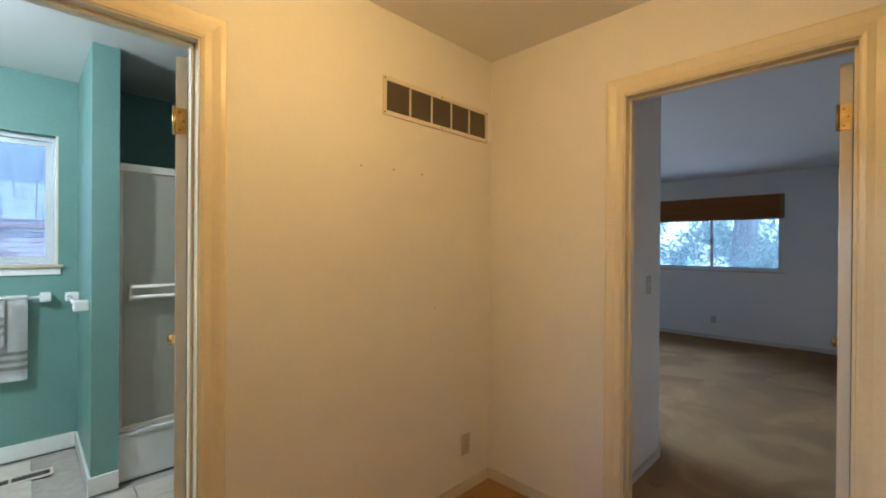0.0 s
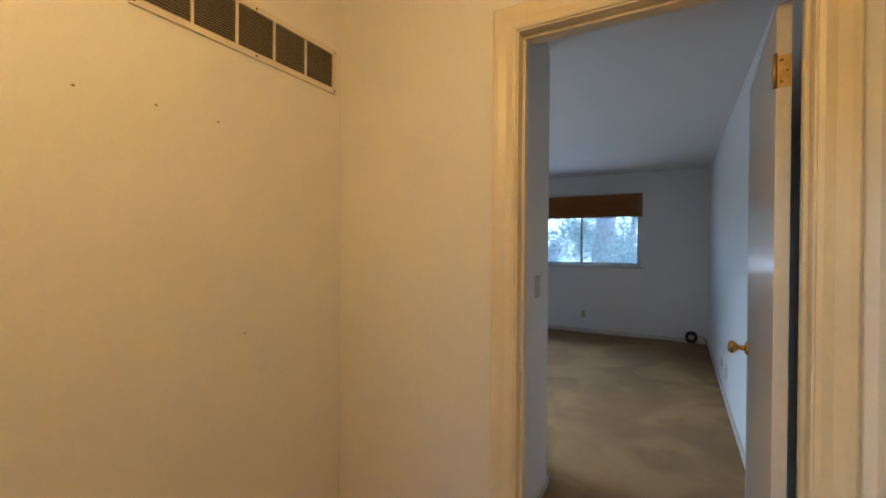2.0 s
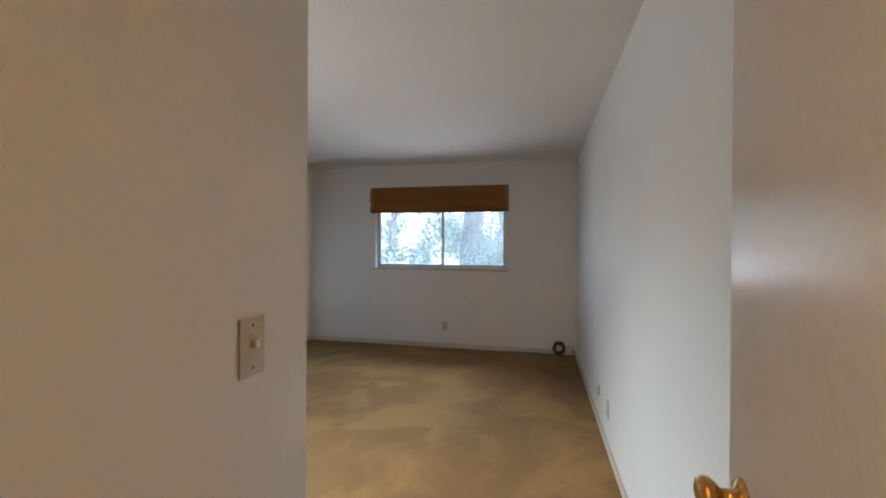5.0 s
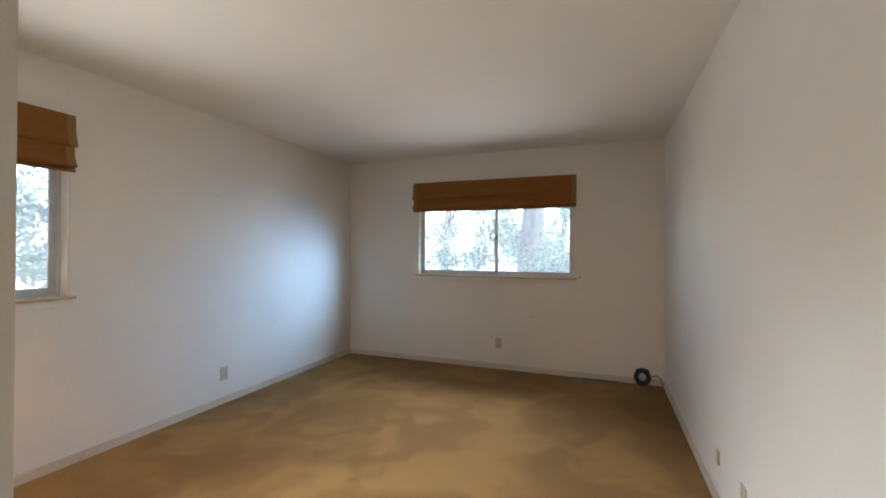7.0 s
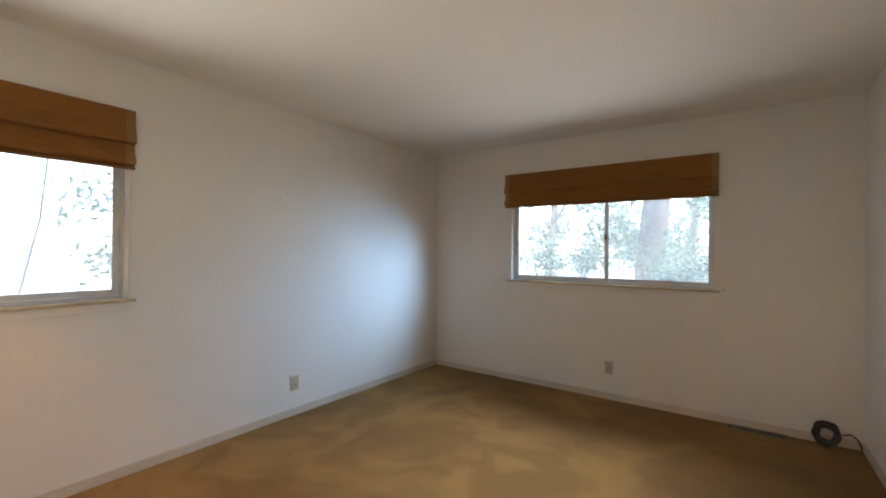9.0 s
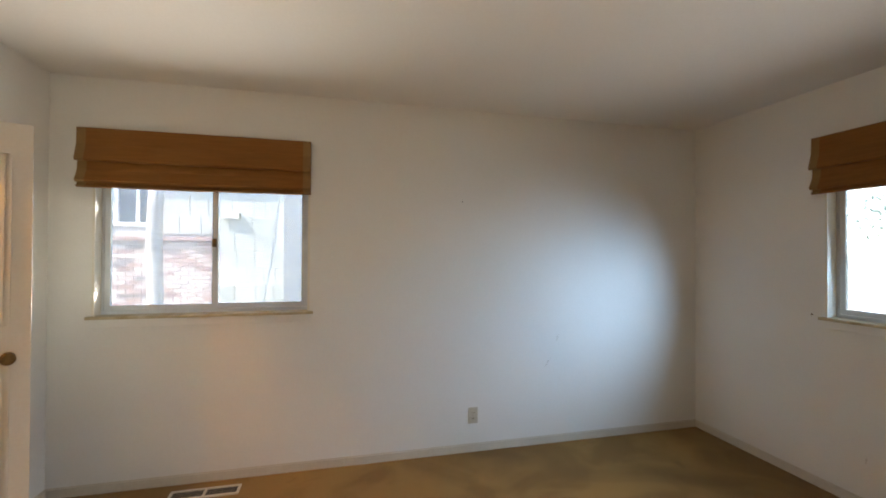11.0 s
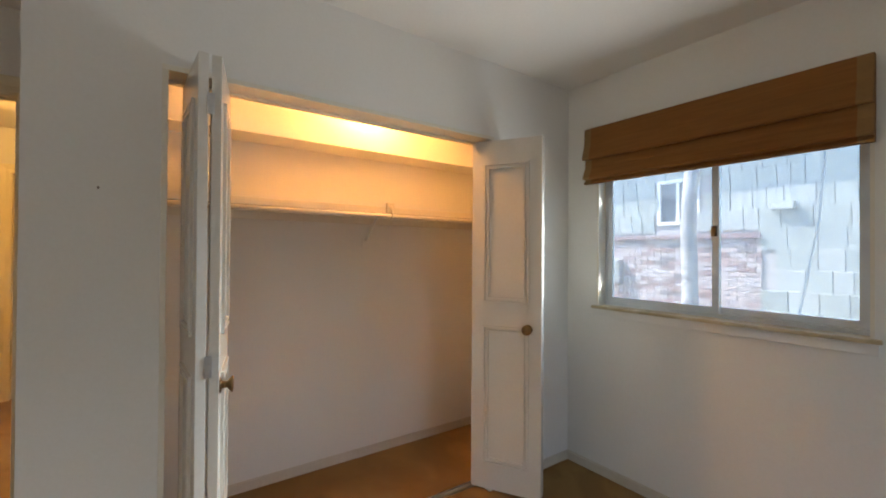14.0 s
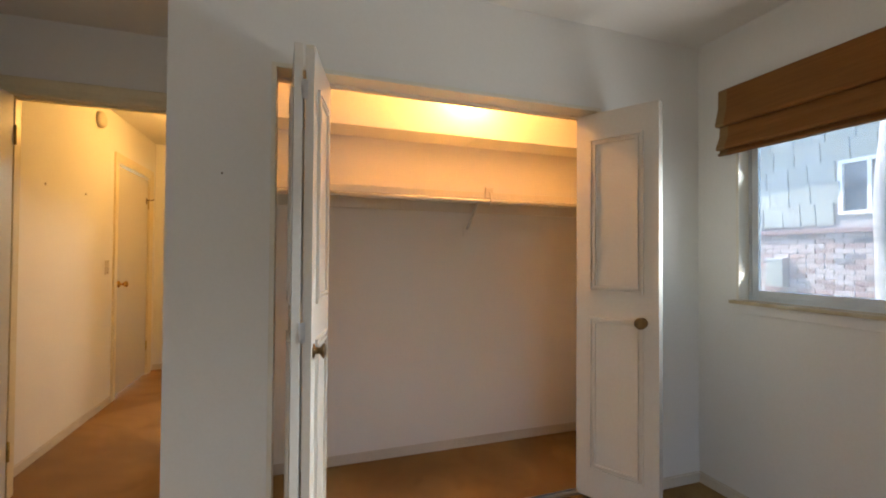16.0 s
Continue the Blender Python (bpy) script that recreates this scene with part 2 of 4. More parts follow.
# ---- mesh helpers ----
def box(bm, x0, x1, y0, y1, z0, z1):
    v = [bm.verts.new((x, y, z)) for z in (z0, z1) for x, y in ((x0, y0), (x1, y0), (x1, y1), (x0, y1))]
    for f in ((3, 2, 1, 0), (4, 5, 6, 7), (0, 1, 5, 4), (1, 2, 6, 5), (2, 3, 7, 6), (3, 0, 4, 7)):
        bm.faces.new([v[i] for i in f])
    return v


def boxes(*dims):
    bm = bmesh.new()
    for d in dims:
        box(bm, *d)
    return bm


def rounded(bm, width, segments=2):
    bmesh.ops.bevel(bm, geom=list(bm.edges), offset=width, segments=segments, affect="EDGES", profile=0.6)
    return bm


def soft_box(x0, x1, y0, y1, z0, z1, r=0.003):
    return rounded(boxes((x0, x1, y0, y1, z0, z1)), r)


def finish(name, bm, mat, smooth=False):
    me = bpy.data.meshes.new(name)
    bm.normal_update()
    bm.to_mesh(me)
    bm.free()
    me.materials.append(mat)
    if smooth:
        for p in me.polygons:
            p.use_smooth = True
    return me


def thing(name, label, category, at=None, group="", kind=""):
    ob = new(name)
    ob.empty_display_size = 0.05
    if at is not None:
        ob.matrix_world = at
    return tagged(ob, label, category, group, kind)


def part(name, bm, mat, parent, label="", smooth=False, m=None, kind=""):
    ob = new(name, finish(name, bm, mat, smooth))
    ob.parent = parent
    if m is not None:
        ob.matrix_local = m
    return tagged(ob, label, "", "", kind)


def piece(name, me, parent, m):
    ob = new(name, me)
    ob.parent = parent
    ob.matrix_local = m
    return ob


def structure(name, bm, mat, label, category="wall"):
    return tagged(new(name, finish(name, bm, mat)), label, category, "", "structure")


def solid(name, bm, mat, label, category, smooth=False, m=None):
    ob = new(name, finish(name, bm, mat, smooth))
    if m is not None:
        ob.matrix_world = m
    return tagged(ob, label, category)


def turned(profile, steps=20):
    """A solid of revolution about z from (radius, height) pairs."""
    bm = bmesh.new()
    rings = []
    for r, h in profile:
        rings.append([bm.verts.new((max(r, 1e-4) * math.cos(a), max(r, 1e-4) * math.sin(a), h)) for a in (2 * math.pi * i / steps for i in range(steps))])
    for a, b in zip(rings, rings[1:]):
        for i in range(steps):
            bm.faces.new((a[i], a[(i + 1) % steps], b[(i + 1) % steps], b[i]))
    bm.faces.new(rings[0][::-1])
    bm.faces.new(rings[-1])
    return bm


def tube(points, radius, steps=8):
    """A round tube along points; radius is a number or a function of the way from 0 to 1."""
    bm = bmesh.new()
    pts = [Vector(p) for p in points]
    rings = []
    for i, p in enumerate(pts):
        way = (pts[min(i + 1, len(pts) - 1)] - pts[max(i - 1, 0)]).normalized()
        side = way.orthogonal().normalized() if not rings else (last - way * last.dot(way)).normalized()
        last = side
        up = way.cross(side)
        r = radius(i / (len(pts) - 1)) if callable(radius) else radius
        rings.append([bm.verts.new(p + r * (math.cos(a) * side + math.sin(a) * up)) for a in (2 * math.pi * k / steps for k in range(steps))])
    for a, b in zip(rings, rings[1:]):
        for i in range(steps):
            bm.faces.new((a[i], a[(i + 1) % steps], b[(i + 1) % steps], b[i]))
    bm.faces.new(rings[0][::-1])
    bm.faces.new(rings[-1])
    return bm


# ---- structure ----
structure("floor", boxes((-4.0, 2.29, -0.2, 1.69, -0.2, 0), (2.29, 7.82, -0.2, 3.735, -0.2, 0)), CARPET, "worn tan wall-to-wall carpet with darker patches", "carpet")
structure("floor_bath", boxes((-1.42, 2.29, 1.69, 3.93, -0.2, -0.012)), GROUT, "grouted bathroom floor under beige tiles", "floor")
structure("ceiling", boxes((-4.0, 7.82, -0.25, 3.93, CEIL, CEIL + 0.15)), CEILING, "off-white painted flat ceiling", "ceiling")
# unseen slab added above the ceiling to keep sun and sky out
structure("roof", boxes((-4.6, 8.3, -1.0, 4.35, CEIL + 0.2, CEIL + 0.32)), ROOFING, "flat dark roof slab with overhanging eaves, added unseen to block daylight", "roof")

structure("wall_hall_north", boxes((-0.41, -0.075, HALL_N, HALL_N + TH, 0, CEIL), (-0.075, 0.71, HALL_N, HALL_N + TH, 2.05, CEIL), (0.71, 2.34, HALL_N, HALL_N + TH, 0, CEIL)), WALL, "cream painted hallway wall with nail holes")
structure("wall_hall_east", boxes((HALL_E, HALL_E + TH, 0.863, HALL_N, 0, CEIL), (HALL_E, HALL_E + TH, 0.07, 0.863, 2.063, CEIL), (HALL_E, HALL_E + TH, -0.14, 0.07, 0, CEIL)), WALL, "cream painted wall around the bedroom doorway")
structure("wall_hall_south", boxes((-0.41, -0.12, HALL_S - TH, HALL_S, 0, CEIL), (-0.12, 0.69, HALL_S - TH, HALL_S, 2.05, CEIL), (0.69, HALL_E, HALL_S - TH, HALL_S, 0, CEIL)), WALL, "cream painted hallway wall beside a closed door")
structure("wall_hall_west", boxes((HALL_W - TH, HALL_W, HALL_S, 0.33, 0, CEIL), (HALL_W - TH, HALL_W, 0.33, 1.10, 2.05, CEIL), (HALL_W - TH, HALL_W, 1.10, HALL_N, 0, CEIL)), WALL, "cream painted end wall of the hallway")
structure("wall_bedroom_south", boxes((HALL_E + TH, BED_E + 0.12, -0.12, BED_S, 0, CEIL)), WALL, "plain white painted bedroom wall")
structure("wall_bedroom_north", boxes((2.42, 3.435, BED_N, BED_N + 0.12, 0, CEIL), (3.435, 4.65, BED_N, BED_N + 0.12, 0, 1.02), (3.435, 4.65, BED_N, BED_N + 0.12, 2.08, CEIL), (4.65, BED_E, BED_N, BED_N + 0.12, 0, CEIL)), WALL, "white painted bedroom wall with a sliding window")
structure("wall_bedroom_east", boxes((BED_E, BED_E + 0.12, BED_S, 0.85, 0, CEIL), (BED_E, BED_E + 0.12, 0.85, 2.66, 0, 1.025), (BED_E, BED_E + 0.12, 0.85, 2.66, 2.08, CEIL), (BED_E, BED_E + 0.12, 2.66, BED_N + 0.12, 0, CEIL)), WALL, "white painted bedroom wall with a wide sliding window")
structure("wall_closet_south", boxes((HALL_E + TH, BED_W, STUB, STUB + 0.11, 0, CEIL)), WALL, "white painted passage wall with a light switch")
C0, C1, CTOP = 1.366, 2.945, 2.016
structure("wall_closet_front", boxes((3.105, BED_W, STUB + 0.11, C0, 0, CEIL), (3.105, BED_W, C0, C1, CTOP, CEIL), (3.105, BED_W, C1, BED_N, 0, CEIL)), WALL, "white painted wall round the open closet")
structure("wall_closet_back", boxes((2.30, 2.42, HALL_N + TH, BED_N + 0.12, 0, CEIL), (2.34, 2.42, STUB + 0.11, HALL_N + TH, 0, CEIL)), WALL, "white painted back wall of the closet")

# bathroom shell
structure("wall_bath_north", boxes((-1.30, -0.62, 3.81, 3.93, 0, CEIL), (-0.62, 0.44, 3.81, 3.93, 0, 1.21), (-0.62, 0.44, 3.81, 3.93, 2.06, CEIL), (0.44, 2.30, 3.81, 3.93, 0, CEIL)), TEAL, "teal painted bathroom wall with a window")
structure("wall_bath_west", boxes((-1.42, -1.30, HALL_N + TH, 3.93, 0, CEIL)), TEAL, "teal painted bathroom side wall")
structure("wall_bath_east", boxes((2.27, 2.298, HALL_N + TH + 0.03, 3.81, 0, CEIL)), TEAL, "teal painted wall behind the tub")
structure("wall_bath_partition", boxes((0.54, 0.66, 3.0, 3.81, 0, CEIL)), TEAL, "teal painted partition at the end of the tub")
structure("wall_bath_south", boxes((-1.30, -0.16, HALL_N + TH, HALL_N + TH + 0.02, 0, CEIL), (0.80, 2.27, HALL_N + TH, HALL_N + TH + 0.02, 0, CEIL)), TEAL, "teal painted wall beside the bathroom door")
# room at the hall's far end
structure("wall_far_room", boxes((-4.0, -3.9, -0.14, 0.3, 0, CEIL), (-4.0, -3.9, 0.3, 1.5, 0, 0.9), (-4.0, -3.9, 0.3, 1.5, 2.0, CEIL), (-4.0, -3.9, 1.5, 1.74, 0, CEIL), (-3.9, -0.41, -0.24, -0.14, 0, CEIL), (-3.9, -1.42, 1.63, 1.74, 0, CEIL), (-1.42, -0.41, 1.63, 1.738, 0, CEIL)), WALL, "pale walls of the dim room beyond the hall")


# ---- trim ----
def baseboard(x0, x1, y0, y1, mat=BASE):
    bm = boxes((x0, x1, y0, y1, 0, 0.058))
    top = [e for e in bm.edges if all(v.co.z > 0.05 for v in e.verts)]
    bmesh.ops.bevel(bm, geom=top, offset=0.006, segments=2, affect="EDGES")
    structure("baseboard", bm, mat, "low painted baseboard along the wall", "baseboard")


B = 0.013
baseboard(HALL_E + TH + 0.07, BED_E, BED_S, BED_S + B)
baseboard(BED_E - B, BED_E, BED_S + B, BED_N - B)
baseboard(BED_W, BED_E, BED_N - B, BED_N)
baseboard(BED_W, BED_W + B, STUB, C0 - 0.02)
baseboard(BED_W, BED_W + B, C1 + 0.02, BED_N - B)
baseboard(HALL_E + TH + 0.07, BED_W, STUB - B, STUB)
baseboard(2.42, 2.42 + B, STUB + 0.11, BED_N)
baseboard(2.42 + B, 3.06, BED_N - B, BED_N)
baseboard(2.42 + B, 3.06, STUB + 0.11, STUB + 0.11 + B)
baseboard(0.77, HALL_E, HALL_N - B, HALL_N)
baseboard(HALL_E - B, HALL_E, 0.932, HALL_N - B)
baseboard(0.765, HALL_E, HALL_S, HALL_S + B)
baseboard(HALL_W, HALL_W + B, HALL_S, 0.26)


def doorway(axis, plane, a, b, top, depth, name, label, both=True):
    """Jamb lining, stops and mitred casing of an opening from a to b in a wall whose near face is at plane and far face at plane + depth."""
    ob = thing(name, label, "door frame", kind="structure")

    def place(u0, u1, v0, v1, z0, z1):
        return (v0, v1, u0, u1, z0, z1) if axis == "x" else (u0, u1, v0, v1, z0, z1)

    lo, hi = min(plane, plane + depth), max(plane, plane + depth)
    for n, (u0, u1) in (("jamb", (a - 0.018, a)), ("jamb", (b, b + 0.018))):
        part(n, soft_box(*place(u0, u1, lo - 0.002, hi + 0.002, 0, top), r=0.002), HALL_TRIM, ob)
    part("head_jamb", soft_box(*place(a - 0.018, b + 0.018, lo - 0.002, hi + 0.002, top, top + 0.018), r=0.002), HALL_TRIM, ob)
    mid = (lo + hi) / 2
    for u0, u1 in ((a, a + 0.011), (b - 0.011, b)):
        part("stop", soft_box(*place(u0, u1, mid - 0.018, mid + 0.016, 0, top - 0.011), r=0.003), HALL_TRIM, ob)
    part("stop", soft_box(*place(a, b, mid - 0.018, mid + 0.016, top - 0.011, top), r=0.003), HALL_TRIM, ob)
    sides = [(lo, -1), (hi, 1)] if both else [(plane, -1 if depth > 0 else 1)]
    for face, s in sides:
        # casing profile: thin inner edge rising to a rounded back
        prof = [(0.006, 0.0), (0.006, 0.009), (0.018, 0.013), (0.040, 0.011), (0.066, 0.017), (0.080, 0.018), (0.085, 0.014), (0.085, 0.0)]
        for kind in ("casing", "casing", "head_casing"):
            bm = bmesh.new()
            ends = []
            for end in (0, 1):
                ring = []
                for w, d in prof:
                    v = face + s * d
                    if kind == "head_casing":
                        u, z = (a - w if end == 0 else b + w), top + w
                    else:
                        first = not any(o.name.startswith("casing") and o.get("face") == face for o in ob.children)
                        u, z = (a - w if first else b + w), (0 if end == 0 else top + w)
                    p = place(u, u, v, v, z, z)
                    ring.append(bm.verts.new((p[0], p[2], p[4])))
                ends.append(ring)
            for i in range(len(prof) - 1):
                bm.faces.new((ends[0][i], ends[0][i + 1], ends[1][i + 1], ends[1][i]))
            bm.faces.new(ends[0][::-1]), bm.faces.new(ends[1])
            bmesh.ops.recalc_face_normals(bm, faces=bm.faces)
            c = part(kind, bm, HALL_TRIM, ob)
            c["face"] = face
    return ob


doorway("x", HALL_E, 0.09, 0.845, 2.045, TH, "door_frame_1", "cream painted moulded frame of the bedroom doorway")
doorway("y", HALL_N, -0.055, 0.69, 2.03, TH, "door_frame_2", "cream painted moulded frame of the bathroom doorway")
doorway("y", HALL_S, -0.10, 0.67, 2.03, -TH, "door_frame_3", "cream painted moulded frame of the hallway door", both=False)
doorway("x", HALL_W, 0.35, 1.08, 2.03, -TH, "door_frame_4", "cream painted frame at the end of the hallway", both=False)


# ---- doors ----
def knob_mesh():
    return turned([(0.031, 0), (0.031, 0.004), (0.024, 0.010), (0.011, 0.014), (0.010, 0.034), (0.018, 0.040), (0.026, 0.050), (0.027, 0.060), (0.022, 0.069), (0.010, 0.073)], 24)


def slab_door(name, label, m, width, hinges, knob_z=0.90, height=2.005, mat=DOOR):
    """A flush door: hinge line at the origin, leaf along +x, thickness along +y from 0 to 0.035."""
    d = thing(name, label, "door", m)
    leaf = part("leaf", soft_box(0.003, width, 0, 0.035, 0.012, height, r=0.002), mat, d)
    for side in (-1, 1):
        y = 0.035 if side > 0 else 0.0
        part("knob", knob_mesh(), BRASS, d, "polished brass knob", True, Matrix.Translation((width - 0.06, y, knob_z)) @ pose(0, 0, 0, -90 * side))
    part("latch_plate", soft_box(width - 0.0005, width + 0.0015, 0.006, 0.029, knob_z - 0.028, knob_z + 0.028, 0.0005), BRASS, d)
    for z in hinges:
        h = part("hinge", boxes((-0.0015, 0.0025, 0.001, 0.033, z - 0.045, z + 0.045)), HINGE, d, "brass butt hinge")
        part("pin", tube([(-0.004, 0.039, z - 0.048), (-0.004, 0.039, z + 0.048)], 0.0055, 10), HINGE, h, "", True)
        for k in (-0.03, 0.0, 0.03):
            part("screw", turned([(0.004, 0), (0.003, 0.001)], 8), AGED, h, "", False, Matrix.Translation((-0.0016, 0.017 + (0.006 if k else -0.006), z + k)) @ pose(0, 0, 0, 0, -90))
    return d


slab_door("bedroom_door", "flush cream painted door standing wide open", pose(2.383, 0.105, 0, 0, 0, -2.4), 0.78, (1.83, 0.28), height=2.025)
slab_door("bathroom_door", "flush cream painted door opened into the bathroom", pose(0.688, 1.745, 0, 0, 0, 74.0), 0.735, (1.78, 0.28))
slab_door("hallway_door", "closed flush cream painted door in the hallway", pose(-0.097, HALL_S - 0.042, 0), 0.762, (1.76, 0.30), 0.98)
hook = thing("door_hook", "small dark metal hook on the hallway door", "hook")
part("arm", tube([(-0.05, HALL_S - 0.007, 1.80), (-0.05, HALL_S + 0.05, 1.80), (-0.05, HALL_S + 0.06, 1.815)], 0.005), AGED, hook, "", True)
part("base", soft_box(-0.065, -0.035, HALL_S - 0.007, HALL_S - 0.002, 1.76, 1.82, 0.001), AGED, hook)


# ---- closet ----
def bifold_leaf(parent, name, m, width, knob_at=None):
    """One panelled leaf along +x, thickness +y 0..0.03, with mouldings on both faces."""
    height = 1.992
    leaf = part(name, soft_box(0.001, width - 0.001, 0, 0.03, 0.015, height, 0.002), DOOR, parent, "white panelled closet leaf")
    leaf.matrix_local = m
    margin = 0.07
    for z0, z1 in ((1.07, 1.86), (0.16, 0.94)):
        for y, s in ((0.0, -1), (0.03, 1)):
            for inset in (0.0, 0.022):
                bm = bmesh.new()
                x0, x1, a, b, w = margin + inset, width - margin - inset, z0 + inset, z1 - inset, 0.011
                lo, hi = min(y, y + s * 0.010), max(y, y + s * 0.010)
                box(bm, x0, x1, lo, hi, a, a + w)
                box(bm, x0, x1, lo, hi, b - w, b)
                box(bm, x0, x0 + w, lo, hi, a + w, b - w)
                box(bm, x1 - w, x1, lo, hi, a + w, b - w)
                part("moulding", bm, DOOR, leaf)
    if knob_at:
        x, z, s = knob_at
        part("knob", turned([(0.026, 0), (0.026, 0.003), (0.013, 0.007), (0.011, 0.022), (0.022, 0.030), (0.028, 0.036), (0.026, 0.041), (0.012, 0.038)], 20), AGED, leaf, "round aged brass knob", True, Matrix.Translation((x, 0.03 if s > 0 else 0.0, z)) @ pose(0, 0, 0, -90 * s))
    return leaf


def along(p, q):
    return Matrix.Translation((p[0], p[1], 0)) @ pose(0, 0, 0, 0, 0, math.degrees(math.atan2(q[1] - p[1], q[0] - p[0])))


PAIR_W = 0.402
right_pair = thing("bifold_door", "white panelled bifold door standing half folded at the closet", "door", group="closet bifold doors")
hung = along((3.122, 2.866), (3.470, 3.072))
bifold_leaf(right_pair, "leaf", hung, PAIR_W, (PAIR_W - 0.075, 0.935, -1))
bifold_leaf(right_pair, "leaf", hung @ Matrix.Translation((0, 0.036, 0)), PAIR_W)
left_pair = thing("bifold_door", "white panelled bifold door folded flat at the closet", "door", group="closet bifold doors")
bifold_leaf(left_pair, "leaf", along((3.09, 1.436), (3.462, 1.455)), 0.375)
bifold_leaf(left_pair, "leaf", along((3.462, 1.523), (3.10, 1.600)), 0.375, (0.042, 0.905, -1))
for z in (0.25, 0.98, 1.83):
    part("hinge", boxes((3.463, 3.466, 1.480, 1.502, z - 0.035, z + 0.035)), STEEL, left_pair, "small steel hinge")

track = thing("closet_track", "thin metal bifold track across the closet opening", "track")
part("floor_rail", boxes((3.085, 3.125, C0 + 0.02, C1 - 0.02, 0.0, 0.004), (3.085, 3.09, C0 + 0.02, C1 - 0.02, 0.004, 0.012), (3.12, 3.125, C0 + 0.02, C1 - 0.02, 0.004, 0.012)), STEEL, track)
part("top_rail", boxes((3.09, 3.12, C0 + 0.02, C1 - 0.02, CTOP - 0.030, CTOP - 0.019)), VENT, track)
lining = thing("door_frame_5", "cream painted lining of the closet opening", "door frame", kind="structure")
part("jamb", soft_box(3.103, BED_W + 0.006, C0, C0 + 0.019, 0, CTOP - 0.019, 0.002), TRIM, lining)
part("jamb", soft_box(3.103, BED_W + 0.006, C1 - 0.019, C1, 0, CTOP - 0.019, 0.002), TRIM, lining)
part("head_jamb", soft_box(3.103, BED_W + 0.006, C0, C1, CTOP - 0.019, CTOP, 0.002), TRIM, lining)

Y0, Y1 = STUB + 0.112, BED_N - 0.002
shelf = thing("closet_shelf", "white painted closet shelf with a front lip", "shelf")
part("board", soft_box(2.422, 2.74, Y0, Y1, 1.600, 1.618, 0.002), TRIM, shelf)
part("lip", soft_box(2.74, 2.758, Y0, Y1, 1.585, 1.622, 0.002), TRIM, shelf)
part("cleat", soft_box(2.422, 2.44, Y0, Y1, 1.535, 1.599, 0.003), TRIM, shelf)
soffit = thing("closet_soffit", "white boxed soffit along the back of the closet", "soffit", kind="structure")
part("fascia", soft_box(2.645, 2.662, Y0, Y1, 1.968, CEIL - 0.002, 0.002), WALL, soffit)
for a, b in ((Y0, 2.497), (2.500, Y1)):
    part("underside", soft_box(2.422, 2.644, a, b, 1.972, 1.985, 0.001), WALL, soffit)
rod = thing("clothes_rod", "white metal clothes rod under the closet shelf", "rod")
part("rod", tube([(2.778, Y0, 1.566), (2.778, Y1, 1.566)], 0.0135, 12), VENT, rod, "", True)
bracket = thing("rod_bracket", "white rod bracket fixed to the closet wall", "bracket")
part("hook", tube([(2.765, 2.52, 1.63), (2.79, 2.52, 1.615), (2.800, 2.52, 1.57), (2.78, 2.52, 1.546), (2.758, 2.52, 1.56)], 0.006), VENT, bracket, "", True)
part("clasp", soft_box(2.759, 2.777, 2.495, 2.545, 1.585, 1.648, 0.004), VENT, bracket)
part("arm", tube([(2.62, 2.52, 1.592), (2.55, 2.52, 1.53), (2.43, 2.52, 1.43)], 0.009), WALL, bracket, "", True)
part("wall_plate", soft_box(2.421, 2.428, 2.495, 2.545, 1.38, 1.45, 0.002), WALL, bracket)
cl = thing("closet_lamp", "bare warm bulb in a white ceiling lampholder", "lamp")
part("base", turned([(0.06, 0.09), (0.06, 0.075), (0.03, 0.06), (0.025, 0.04)], 20), CERAMIC, cl, "", True, Matrix.Translation((2.775, 2.42, CEIL - 0.09)))
hl = thing("hall_lamp", "white ceiling lampholder with a warm bulb", "lamp")
part("base", turned([(0.10, 0.06), (0.10, 0.045), (0.05, 0.03), (0.04, 0.0)], 24), CERAMIC, hl, "", True, Matrix.Translation((0.95, 0.75, CEIL - 0.06)))

# holder added out of view to go with the bathroom fill light
bl = thing("bath_fill_holder", "white ceiling lampholder in the bathroom, added unseen for the fill light", "lamp")
part("base", turned([(0.10, 0.06), (0.10, 0.045), (0.05, 0.03), (0.04, 0.0)], 24), CERAMIC, bl, "", True, Matrix.Translation((-0.6, 2.5, CEIL - 0.06)))


